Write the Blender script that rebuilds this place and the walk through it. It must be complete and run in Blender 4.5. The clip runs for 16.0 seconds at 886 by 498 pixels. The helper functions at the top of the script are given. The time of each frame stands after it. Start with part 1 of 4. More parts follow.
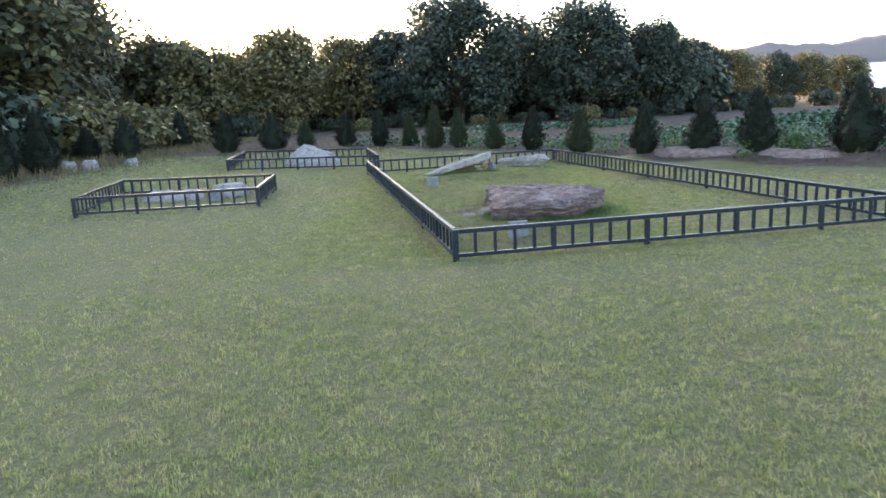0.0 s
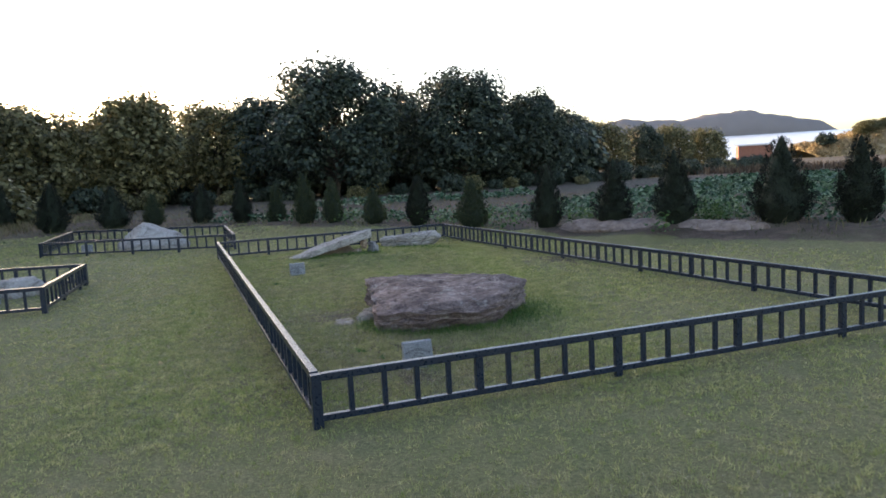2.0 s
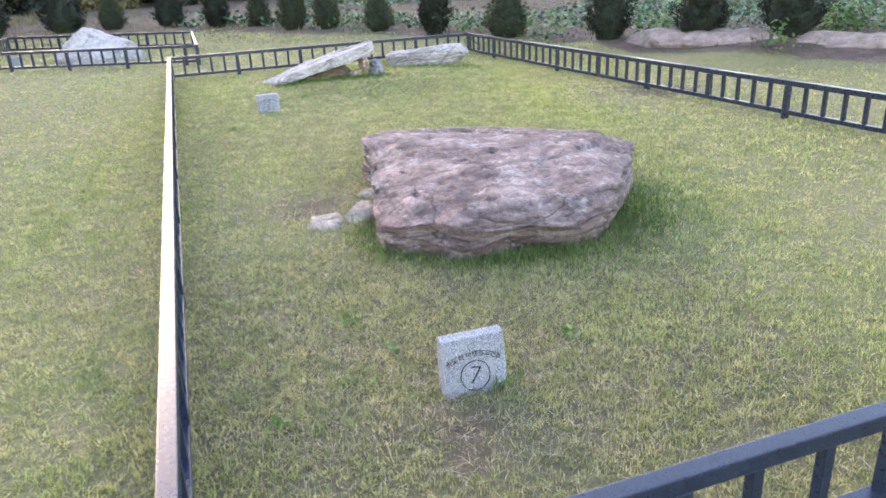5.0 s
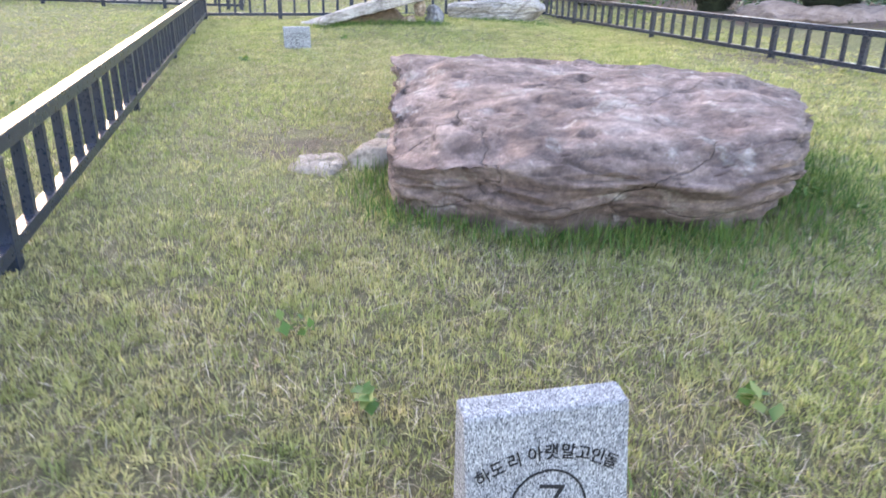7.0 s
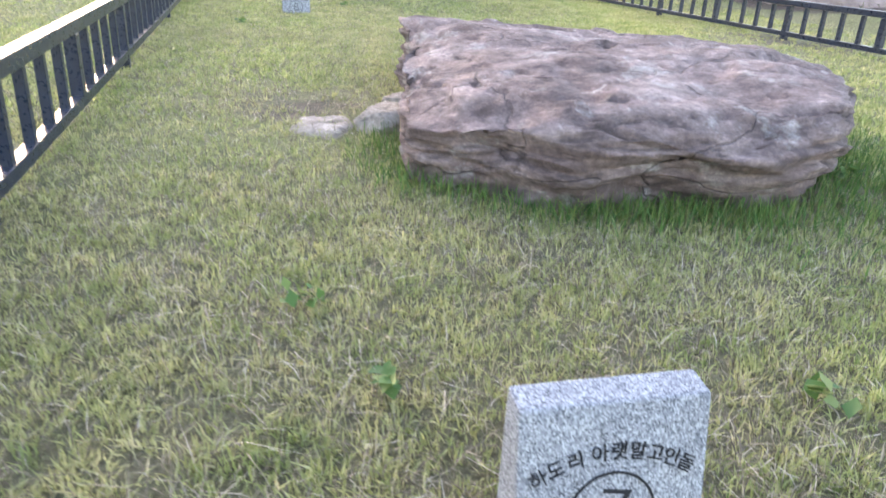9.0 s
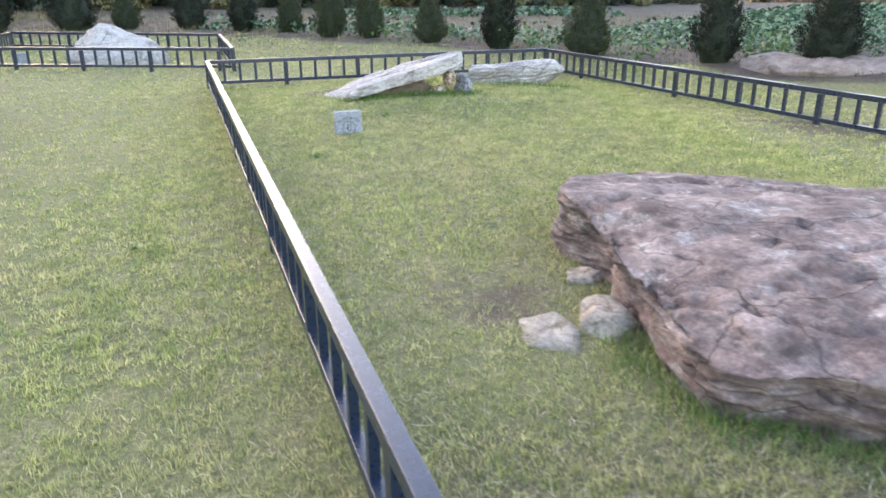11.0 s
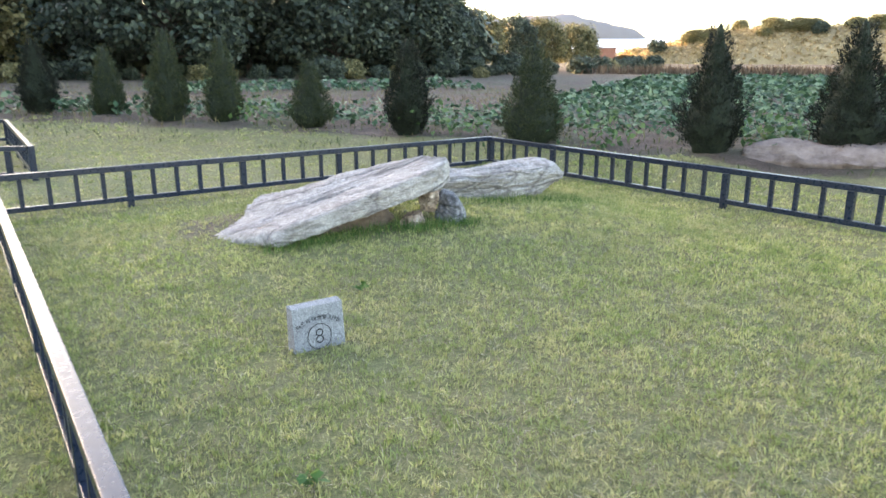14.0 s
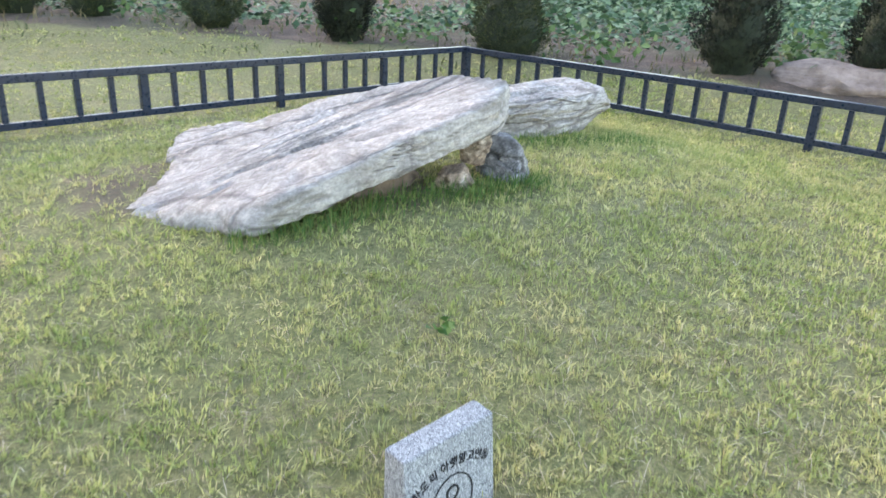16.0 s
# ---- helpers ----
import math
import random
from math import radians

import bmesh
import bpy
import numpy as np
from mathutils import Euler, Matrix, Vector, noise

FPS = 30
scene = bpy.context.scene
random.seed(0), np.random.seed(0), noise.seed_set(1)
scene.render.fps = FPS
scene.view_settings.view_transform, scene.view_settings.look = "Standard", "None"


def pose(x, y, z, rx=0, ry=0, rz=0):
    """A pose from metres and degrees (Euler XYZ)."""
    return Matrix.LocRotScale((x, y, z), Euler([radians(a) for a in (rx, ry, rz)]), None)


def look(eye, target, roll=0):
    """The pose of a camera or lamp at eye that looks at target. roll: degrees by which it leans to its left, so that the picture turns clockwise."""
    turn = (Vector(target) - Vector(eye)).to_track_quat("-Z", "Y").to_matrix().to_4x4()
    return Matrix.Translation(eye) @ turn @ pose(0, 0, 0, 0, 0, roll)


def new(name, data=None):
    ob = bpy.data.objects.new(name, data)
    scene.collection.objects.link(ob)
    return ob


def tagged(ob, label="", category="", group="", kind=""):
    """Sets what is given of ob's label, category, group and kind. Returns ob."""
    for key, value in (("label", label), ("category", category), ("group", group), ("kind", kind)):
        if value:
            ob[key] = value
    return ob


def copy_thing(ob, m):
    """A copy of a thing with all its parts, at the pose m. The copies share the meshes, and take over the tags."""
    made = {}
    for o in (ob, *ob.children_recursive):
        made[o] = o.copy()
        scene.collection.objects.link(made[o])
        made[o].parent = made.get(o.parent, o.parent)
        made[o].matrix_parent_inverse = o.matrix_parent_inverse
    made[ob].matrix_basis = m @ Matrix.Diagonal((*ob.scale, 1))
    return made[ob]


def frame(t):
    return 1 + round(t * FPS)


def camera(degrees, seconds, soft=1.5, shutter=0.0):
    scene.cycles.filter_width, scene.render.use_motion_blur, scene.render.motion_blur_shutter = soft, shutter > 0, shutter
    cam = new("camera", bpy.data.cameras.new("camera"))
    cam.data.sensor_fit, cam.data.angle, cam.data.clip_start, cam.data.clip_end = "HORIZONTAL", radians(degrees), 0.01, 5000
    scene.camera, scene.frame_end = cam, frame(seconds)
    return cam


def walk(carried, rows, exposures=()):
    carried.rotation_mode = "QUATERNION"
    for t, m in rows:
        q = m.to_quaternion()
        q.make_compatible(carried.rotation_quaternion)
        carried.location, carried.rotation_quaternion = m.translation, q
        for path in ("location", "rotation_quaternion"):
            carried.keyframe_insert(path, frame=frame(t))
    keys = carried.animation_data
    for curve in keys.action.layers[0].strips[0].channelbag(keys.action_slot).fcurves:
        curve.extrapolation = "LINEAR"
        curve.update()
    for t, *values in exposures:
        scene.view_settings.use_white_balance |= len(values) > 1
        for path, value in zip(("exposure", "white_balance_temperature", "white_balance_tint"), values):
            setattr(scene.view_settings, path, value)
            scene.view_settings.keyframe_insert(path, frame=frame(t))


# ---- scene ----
cam = camera(63.4, 16.0, soft=1.6, shutter=0.25)
PATH = [
    (0, (0.090, -0.152, 1.679), (0.009, 2.788, 1.090), -2.72),
    (0.5, (0.121, 0.572, 1.658), (-0.030, 3.517, 1.106), -2.64),
    (1, (0.173, 1.466, 1.654), (0.550, 4.421, 1.298), -1.65),
    (1.5, (0.213, 2.312, 1.584), (0.667, 5.273, 1.409), -1.40),
    (2, (0.218, 3.006, 1.579), (0.648, 5.957, 1.258), -3.00),
    (2.5, (0.314, 3.757, 1.562), (0.815, 6.689, 1.172), -3.35),
    (3, (0.324, 4.372, 1.591), (0.419, 7.313, 1.002), -2.61),
    (3.5, (0.326, 5.057, 1.563), (0.600, 7.965, 0.876), -5.31),
    (4, (0.388, 5.775, 1.434), (0.687, 8.681, 0.752), -3.96),
    (4.2, (0.382, 5.905, 1.480), (0.647, 8.785, 0.684), -3.42),
    (6.3, (0.540, 7.446, 1.216), (1.044, 10.157, 0.035), -1.78),
    (6.5, (0.526, 7.566, 1.135), (0.934, 10.308, -0.011), -0.50),
    (7, (0.610, 7.911, 0.779), (0.739, 10.696, -0.329), 1.13),
    (7.5, (0.699, 8.095, 0.496), (0.698, 10.876, -0.629), 2.50),
    (8, (0.719, 8.134, 0.458), (0.746, 10.900, -0.701), 0.09),
    (8.2, (0.718, 8.140, 0.447), (0.773, 10.892, -0.746), 1.17),
    (10.3, (-0.103, 7.900, 1.188), (0.306, 10.650, 0.063), -0.29),
    (10.5, (-0.207, 8.018, 1.187), (0.268, 10.782, 0.122), -1.67),
    (11, (-0.520, 8.385, 1.255), (-0.135, 11.178, 0.229), -0.13),
    (11.5, (-0.721, 8.934, 1.254), (-0.011, 11.623, 0.131), 0.75),
    (12, (-0.873, 9.590, 1.274), (-0.216, 12.351, 0.301), 2.81),
    (12.5, (-0.972, 10.234, 1.279), (-0.191, 12.977, 0.348), 0.52),
    (13, (-0.990, 10.822, 1.300), (-0.184, 13.653, 0.717), 1.66),
    (13.5, (-1.052, 11.466, 1.272), (-0.157, 14.260, 0.643), -0.84),
    (14, (-1.101, 12.009, 1.244), (0.003, 14.691, 0.478), 0.12),
    (14.5, (-1.082, 12.632, 1.188), (0.096, 15.246, 0.303), 1.24),
    (15, (-1.172, 13.204, 1.130), (0.137, 15.761, 0.266), 2.36),
    (15.5, (-1.150, 13.678, 1.025), (0.177, 16.138, -0.064), 2.28),
    (16, (-1.124, 14.029, 1.037), (0.384, 16.379, -0.061), 2.83),
]
EXPOSURES = [(0, 2.2, 6500, 18), (0.5, 2.27, 6500, 18), (1.0, 2.7, 6500, 17), (1.5, 1.9, 6600, 19), (2.0, 1.48, 6600, 19), (2.5, 2.0, 6700, 21), (3.5, 2.6, 6950, 24), (4.2, 2.95, 7150, 26), (6.3, 3.2, 7150, 27), (8.2, 3.2, 7100, 26), (10.3, 3.23, 7200, 22), (11.5, 3.03, 7250, 21), (12.2, 3.08, 7300, 20), (13.0, 3.05, 7300, 19), (13.7, 2.9, 7300, 18), (16.0, 3.1, 7400, 18)]
walk(cam, [(t, look(eye, target, roll)) for t, eye, target, roll in PATH], EXPOSURES)

# ---- world, sun, exposure ----
SUN_AZ, SUN_EL = 31.0, 6.0          # degrees left of +y, and above the horizon
world = bpy.data.worlds.new("dusk_sky")
scene.world = world
world.use_nodes = True
wn = world.node_tree
sky = wn.nodes.new("ShaderNodeTexSky")
sky.sky_type = "NISHITA"
sky.sun_disc = False
sky.sun_elevation = radians(SUN_EL + 8)
sky.sun_rotation = radians(-SUN_AZ)
sky.air_density = 1.0
sky.dust_density = 1.2
wn.links.new(sky.outputs[0], wn.nodes["Background"].inputs[0])
wn.nodes["Background"].inputs[1].default_value = 0.15
sun = new("sun", bpy.data.lights.new("sun", "SUN"))
sun.data.energy, sun.data.angle, sun.data.color = 4.0, radians(0.6), (1.0, 0.72, 0.42)
az, el = radians(SUN_AZ), radians(SUN_EL)
sun.matrix_world = look((0, 0, 60), Vector((0, 0, 60)) - Vector((-math.sin(az) * math.cos(el), math.cos(az) * math.cos(el), math.sin(el))))


# ---- materials ----
def mat(name, rough=0.8):
    m = bpy.data.materials.new(name)
    m.use_nodes = True
    b = m.node_tree.nodes["Principled BSDF"]
    b.inputs["Roughness"].default_value = rough
    return m, m.node_tree, b


def node(nt, kind, **inputs):
    n = nt.nodes.new(kind)
    for k, v in inputs.items():
        n.inputs[k.replace("_", " ")].default_value = v
    return n


def coords(nt, scale=(1, 1, 1), turn=(0, 0, 0), space="Object"):
    tc = nt.nodes.new("ShaderNodeTexCoord")
    turned = nt.nodes.new("ShaderNodeMapping")
    turned.inputs["Rotation"].default_value = turn
    mp = nt.nodes.new("ShaderNodeMapping")
    mp.inputs["Scale"].default_value = scale
    nt.links.new(tc.outputs[space], turned.inputs[0])
    nt.links.new(turned.outputs[0], mp.inputs[0])
    return mp.outputs[0]


def noise_out(nt, vec, scale, detail=6.0, rough=0.6):
    n = node(nt, "ShaderNodeTexNoise", Scale=scale, Detail=detail, Roughness=rough)
    nt.links.new(vec, n.inputs["Vector"])
    return n.outputs["Fac"]


def ramp(nt, fac, stops):
    r = nt.nodes.new("ShaderNodeValToRGB")
    e = r.color_ramp.elements
    while len(e) < len(stops):
        e.new(0.5)
    for k, (p, c) in zip(e, stops):
        k.position, k.color = p, (*c, 1)
    nt.links.new(fac, r.inputs[0])
    return r.outputs[0]


def mix(nt, fac, a, b, kind="MIX"):
    n = nt.nodes.new("ShaderNodeMix")
    n.data_type, n.blend_type = "RGBA", kind
    for sock, v in ((n.inputs[0], fac), (n.inputs[6], a), (n.inputs[7], b)):
        if isinstance(v, (int, float)):
            sock.default_value = v
        elif isinstance(v, tuple):
            sock.default_value = (*v, 1)
        else:
            nt.links.new(v, sock)
    return n.outputs[2]


def bump(nt, b, height, strength=0.4, dist=0.02):
    n = node(nt, "ShaderNodeBump", Strength=strength, Distance=dist)
    nt.links.new(height, n.inputs["Height"])
    nt.links.new(n.outputs[0], b.inputs["Normal"])


def ground_material():
    m, nt, b = mat("lawn_and_soil", 0.95)
    v = coords(nt)
    big, mid, fine = noise_out(nt, v, 0.55, 4), noise_out(nt, v, 3.5, 6), noise_out(nt, v, 110, 4)
    g1 = ramp(nt, big, ((0.3, (0.19, 0.215, 0.085)), (0.5, (0.25, 0.25, 0.115)), (0.7, (0.30, 0.27, 0.15))))
    g2 = ramp(nt, mid, ((0.25, (0.13, 0.15, 0.06)), (0.5, (0.21, 0.205, 0.10)), (0.75, (0.28, 0.24, 0.155))))
    lawn = mix(nt, 0.15, mix(nt, 0.5, g1, g2), (0.11, 0.13, 0.05))
    grit = noise_out(nt, v, 420, 3, 0.8)
    lawn = mix(nt, 0.7, lawn, ramp(nt, grit, ((0.36, (0.4, 0.38, 0.36)), (0.64, (1.5, 1.45, 1.45)))), "MULTIPLY")
    tuft = noise_out(nt, v, 38, 5, 0.7)
    lawn = mix(nt, 0.8, lawn, ramp(nt, fine, ((0.3, (0.4, 0.4, 0.36)), (0.7, (1.35, 1.35, 1.25)))), "MULTIPLY")
    lawn = mix(nt, 0.8, lawn, ramp(nt, tuft, ((0.34, (0.45, 0.48, 0.4)), (0.66, (1.4, 1.35, 1.3)))), "MULTIPLY")
    s1 = ramp(nt, mid, ((0.25, (0.06, 0.042, 0.032)), (0.55, (0.135, 0.096, 0.076)), (0.8, (0.25, 0.185, 0.15))))
    soil = mix(nt, 0.8, mix(nt, 0.7, s1, ramp(nt, tuft, ((0.36, (0.4, 0.38, 0.36)), (0.64, (1.35, 1.3, 1.25)))), "MULTIPLY"), ramp(nt, fine, ((0.3, (0.35, 0.33, 0.3)), (0.7, (1.2, 1.15, 1.1)))), "MULTIPLY")
    soil = mix(nt, ramp(nt, big, ((0.45, (0, 0, 0)), (0.62, (0.4, 0.4, 0.4)))), soil, (0.09, 0.11, 0.045))
    # lawn darkened to brown, painting the shade between dense blades
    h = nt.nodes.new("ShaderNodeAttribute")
    h.attribute_name = "blade_shade"
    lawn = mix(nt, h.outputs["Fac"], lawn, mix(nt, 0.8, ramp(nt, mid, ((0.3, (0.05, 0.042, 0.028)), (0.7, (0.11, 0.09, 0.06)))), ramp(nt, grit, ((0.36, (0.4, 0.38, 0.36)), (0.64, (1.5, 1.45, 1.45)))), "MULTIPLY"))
    a = nt.nodes.new("ShaderNodeAttribute")
    a.attribute_name = "soil"
    add = node(nt, "ShaderNodeMath")
    add.operation = "ADD"
    nt.links.new(a.outputs["Fac"], add.inputs[0])
    nt.links.new(mid, add.inputs[1])
    edge = ramp(nt, add.outputs[0], ((0.80, (0, 0, 0)), (1.0, (1, 1, 1))))
    nt.links.new(mix(nt, edge, lawn, soil), b.inputs["Base Color"])
    bump(nt, b, fine, 0.6, 0.03)
    return m


def island_material(name, stops, rough=0.6, patch=None, patch_scale=0.6, translucent=0.0):
    """Leaf or blade: colour by island, mixed with a patch colour over the ground."""
    m, nt, b = mat(name, rough)
    g = nt.nodes.new("ShaderNodeNewGeometry")
    c = ramp(nt, g.outputs["Random Per Island"], stops)
    if patch:
        f = noise_out(nt, coords(nt), patch_scale, 5)
        c = mix(nt, ramp(nt, f, ((0.38, (0, 0, 0)), (0.64, (0.7, 0.7, 0.7)))), c, patch, "MIX")
        f2 = noise_out(nt, coords(nt), patch_scale * 7, 3)
        c = mix(nt, 0.8, c, ramp(nt, f2, ((0.3, (0.56, 0.72, 0.48)), (0.7, (1.42, 1.3, 1.34)))), "MULTIPLY")
        f3 = noise_out(nt, coords(nt), patch_scale * 45, 2)
        c = mix(nt, 0.8, c, ramp(nt, f3, ((0.34, (0.74, 0.78, 0.7)), (0.66, (1.25, 1.22, 1.22)))), "MULTIPLY")
    nt.links.new(c, b.inputs["Base Color"])
    b.inputs["Specular IOR Level"].default_value = 0.25
    if translucent:
        t = nt.nodes.new("ShaderNodeBsdfTranslucent")
        nt.links.new(c, t.inputs[0])
        s = nt.nodes.new("ShaderNodeMixShader")
        s.inputs[0].default_value = translucent
        nt.links.new(b.outputs[0], s.inputs[1])
        nt.links.new(t.outputs[0], s.inputs[2])
        nt.links.new(s.outputs[0], nt.nodes["Material Output"].inputs[0])
    return m


def paint_material():
    m, nt, b = mat("navy_fence_paint", 0.35)
    v = coords(nt)
    f = noise_out(nt, v, 25, 6)
    nt.links.new(ramp(nt, f, ((0.3, (0.006, 0.012, 0.026)), (0.7, (0.012, 0.022, 0.045)))), b.inputs["Base Color"])
    nt.links.new(ramp(nt, noise_out(nt, v, 60, 3), ((0.3, (0.24, 0.24, 0.24)), (0.7, (0.36, 0.36, 0.36)))), b.inputs["Roughness"])
    return m


def rock_material(name, dark, midc, light, strata=(2, 2, 14), turn=(0, 0, 0), lichen=0.3, furrow=0.4, cracks=0.6, crack_scale=2.6, thin=0.014, wobble=0.6, grainy=0.9, blotch=0.45):
    m, nt, b = mat(name, 0.85)
    v = coords(nt)
    vs = coords(nt, strata, turn)
    bands = noise_out(nt, vs, 2.2, 8, 0.65)
    blot = noise_out(nt, v, 4.5, 7, 0.6)
    fine = noise_out(nt, v, 70, 5, 0.7)
    c = ramp(nt, bands, ((0.28, dark), (0.5, midc), (0.72, light)))
    c = mix(nt, blotch, c, ramp(nt, blot, ((0.3, dark), (0.5, midc), (0.7, light))))
    c = mix(nt, ramp(nt, noise_out(nt, v, 6, 8, 0.72), ((0.56, (0, 0, 0)), (0.64, (lichen, lichen, lichen)))), c, (0.46, 0.44, 0.40))
    streak = noise_out(nt, vs, 9.0, 8, 0.72)
    c = mix(nt, furrow, c, ramp(nt, streak, ((0.34, (0.35, 0.33, 0.33)), (0.46, (0.95, 0.95, 0.95)), (0.56, (1.1, 1.1, 1.1)), (0.68, (1.75, 1.75, 1.75)))), "MULTIPLY")
    c = mix(nt, 0.6, c, ramp(nt, fine, ((0.3, (0.5, 0.5, 0.5)), (0.7, (1.4, 1.4, 1.4)))), "MULTIPLY")
    crack = node(nt, "ShaderNodeTexVoronoi", Scale=crack_scale)
    crack.feature = "DISTANCE_TO_EDGE"
    wob = nt.nodes.new("ShaderNodeMix")
    wob.data_type = "VECTOR"
    wob.inputs[0].default_value = wobble
    nt.links.new(vs, wob.inputs[4])
    nz = node(nt, "ShaderNodeTexNoise", Scale=3.0, Detail=5.0)
    nt.links.new(v, nz.inputs["Vector"])
    nt.links.new(nz.outputs["Color"], wob.inputs[5])
    nt.links.new(wob.outputs[1], crack.inputs["Vector"])
    lines = ramp(nt, crack.outputs["Distance"], ((0.0, (0.25, 0.23, 0.23)), (thin, (1, 1, 1))))
    c = mix(nt, cracks, c, lines, "MULTIPLY")
    speck = noise_out(nt, v, 26, 8, 0.8)
    c = mix(nt, grainy, c, ramp(nt, speck, ((0.36, (0.5, 0.48, 0.48)), (0.5, (1, 1, 1)), (0.62, (1.7, 1.7, 1.7)))), "MULTIPLY")
    a = nt.nodes.new("ShaderNodeAttribute")
    a.attribute_name = "crack"
    c = mix(nt, a.outputs["Fac"], c, tuple(0.5 * k for k in dark))
    nt.links.new(c, b.inputs["Base Color"])
    h = mix(nt, 0.35, bands, fine)
    h = mix(nt, 0.45, h, streak)
    h = mix(nt, 0.4, h, noise_out(nt, vs, 7.0, 12, 0.78))
    h = mix(nt, 0.25, h, lines)
    bump(nt, b, h, 1.0, 0.045)
    return m


def granite_material():
    m, nt, b = mat("speckled_granite", 0.75)
    v = coords(nt)
    vo = node(nt, "ShaderNodeTexVoronoi", Scale=560.0)
    nt.links.new(coords(nt, (1, 1, 0.6)), vo.inputs["Vector"])
    bw = nt.nodes.new("ShaderNodeRGBToBW")
    nt.links.new(vo.outputs["Color"], bw.inputs[0])
    c = ramp(nt, bw.outputs[0], ((0.2, (0.065, 0.07, 0.078)), (0.33, (0.185, 0.192, 0.203)), (0.62, (0.275, 0.282, 0.293)), (0.8, (0.45, 0.455, 0.46))))
    c = mix(nt, 0.5, c, ramp(nt, noise_out(nt, v, 14, 5), ((0.3, (0.72, 0.74, 0.78)), (0.7, (1.08, 1.08, 1.06)))), "MULTIPLY")
    nt.links.new(c, b.inputs["Base Color"])
    bump(nt, b, bw.outputs[0], 0.25, 0.003)
    return m


def plain_material(name, a, c, scale=6.0, rough=0.85, bumpy=0.3):
    m, nt, b = mat(name, rough)
    f = noise_out(nt, coords(nt), scale, 7, 0.65)
    nt.links.new(ramp(nt, f, ((0.3, a), (0.7, c))), b.inputs["Base Color"])
    bump(nt, b, f, bumpy, 0.03)
    return m


M_GROUND = ground_material()
M_GRASS = island_material("grass_blades", ((0.0, (0.171, 0.228, 0.0684)), (0.4, (0.376, 0.405, 0.154)), (0.8, (0.502, 0.49, 0.211)), (0.9, (0.524, 0.49, 0.274)), (1.0, (0.41, 0.331, 0.217))), 0.5, (0.40, 0.365, 0.2), 0.7, 0.3)
M_GREEN = island_material("lush_blades", ((0.0, (0.05, 0.12, 0.03)), (0.6, (0.10, 0.19, 0.045)), (1.0, (0.22, 0.26, 0.08))), 0.5, None, 1, 0.3)
M_STRAW = island_material("dry_straw", ((0.0, (0.07, 0.05, 0.034)), (0.35, (0.19, 0.15, 0.1)), (0.75, (0.36, 0.30, 0.21)), (1.0, (0.6, 0.52, 0.4))), 0.6, None, 1, 0.15)
M_PAINT = paint_material()
M_RED = rock_material("purple_brown_rock", (0.042, 0.027, 0.024), (0.18, 0.126, 0.112), (0.40, 0.315, 0.285), (1.3, 1.3, 4.2), (0.12, 0.1, 0), 0.5, 0.42, 0.5, 1.5, 0.009, 0.4, 0.6, 0.6)
M_GREY = rock_material("pale_grey_rock", (0.20, 0.175, 0.155), (0.40, 0.37, 0.345), (0.52, 0.49, 0.465), (0.6, 4, 5), (0, 0.34, 0.12), 0.3, 0.13, 0.6, 0.8, 0.02, 0.16, 0.5, 0.5)
M_DARKROCK = rock_material("slate_grey_rock", (0.09, 0.09, 0.10), (0.20, 0.20, 0.21), (0.34, 0.33, 0.33), (3, 3, 8), (0.6, 0.2, 0), 0.4)
M_ORANGE = rock_material("rusty_rock", (0.20, 0.13, 0.09), (0.42, 0.31, 0.23), (0.52, 0.43, 0.35), (4, 4, 8), (0, 0, 0), 0.4)
M_PEBBLE = rock_material("buff_stone", (0.27, 0.22, 0.175), (0.37, 0.315, 0.26), (0.46, 0.40, 0.34), (3, 3, 6), (0, 0, 0), 0.2, 0.15, 0.1, grainy=0.4)
M_SOIL = plain_material("reddish_earth", (0.10, 0.07, 0.05), (0.27, 0.19, 0.13), 16, 0.95, 0.8)
M_LOOSE = plain_material("loose_dry_earth", (0.17, 0.12, 0.098), (0.40, 0.305, 0.26), 7, 0.95, 0.9)
M_GRANITE = granite_material()
M_INK = plain_material("engraved_black", (0.008, 0.008, 0.009), (0.018, 0.018, 0.02), 80, 0.9, 0.1)
M_BARK = plain_material("bark", (0.045, 0.035, 0.028), (0.12, 0.095, 0.07), 9, 0.9, 0.6)
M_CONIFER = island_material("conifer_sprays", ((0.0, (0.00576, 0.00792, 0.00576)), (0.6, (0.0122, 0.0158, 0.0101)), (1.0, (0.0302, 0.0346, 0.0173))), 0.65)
M_CONIFER_LIGHT = island_material("light_conifer_sprays", ((0.0, (0.016, 0.025, 0.011)), (0.6, (0.036, 0.049, 0.02)), (1.0, (0.085, 0.095, 0.036))), 0.65)
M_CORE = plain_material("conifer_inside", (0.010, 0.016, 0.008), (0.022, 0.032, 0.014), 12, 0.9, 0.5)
M_LEAF_DARK = island_material("dark_broad_leaves", ((0.0, (0.0297, 0.0432, 0.0324)), (0.6, (0.0594, 0.0783, 0.0554)), (1.0, (0.135, 0.159, 0.101))), 0.5, None, 1, 0.2)
M_LEAF_MID = island_material("dull_green_leaves", ((0.0, (0.046, 0.0529, 0.0299)), (0.6, (0.109, 0.113, 0.0575)), (1.0, (0.23, 0.213, 0.103))), 0.5, None, 1, 0.25)
M_LEAF_OLIVE = island_material("olive_broad_leaves", ((0.0, (0.08, 0.08, 0.04)), (0.6, (0.2, 0.185, 0.085)), (1.0, (0.38, 0.33, 0.16))), 0.5, None, 1, 0.3)
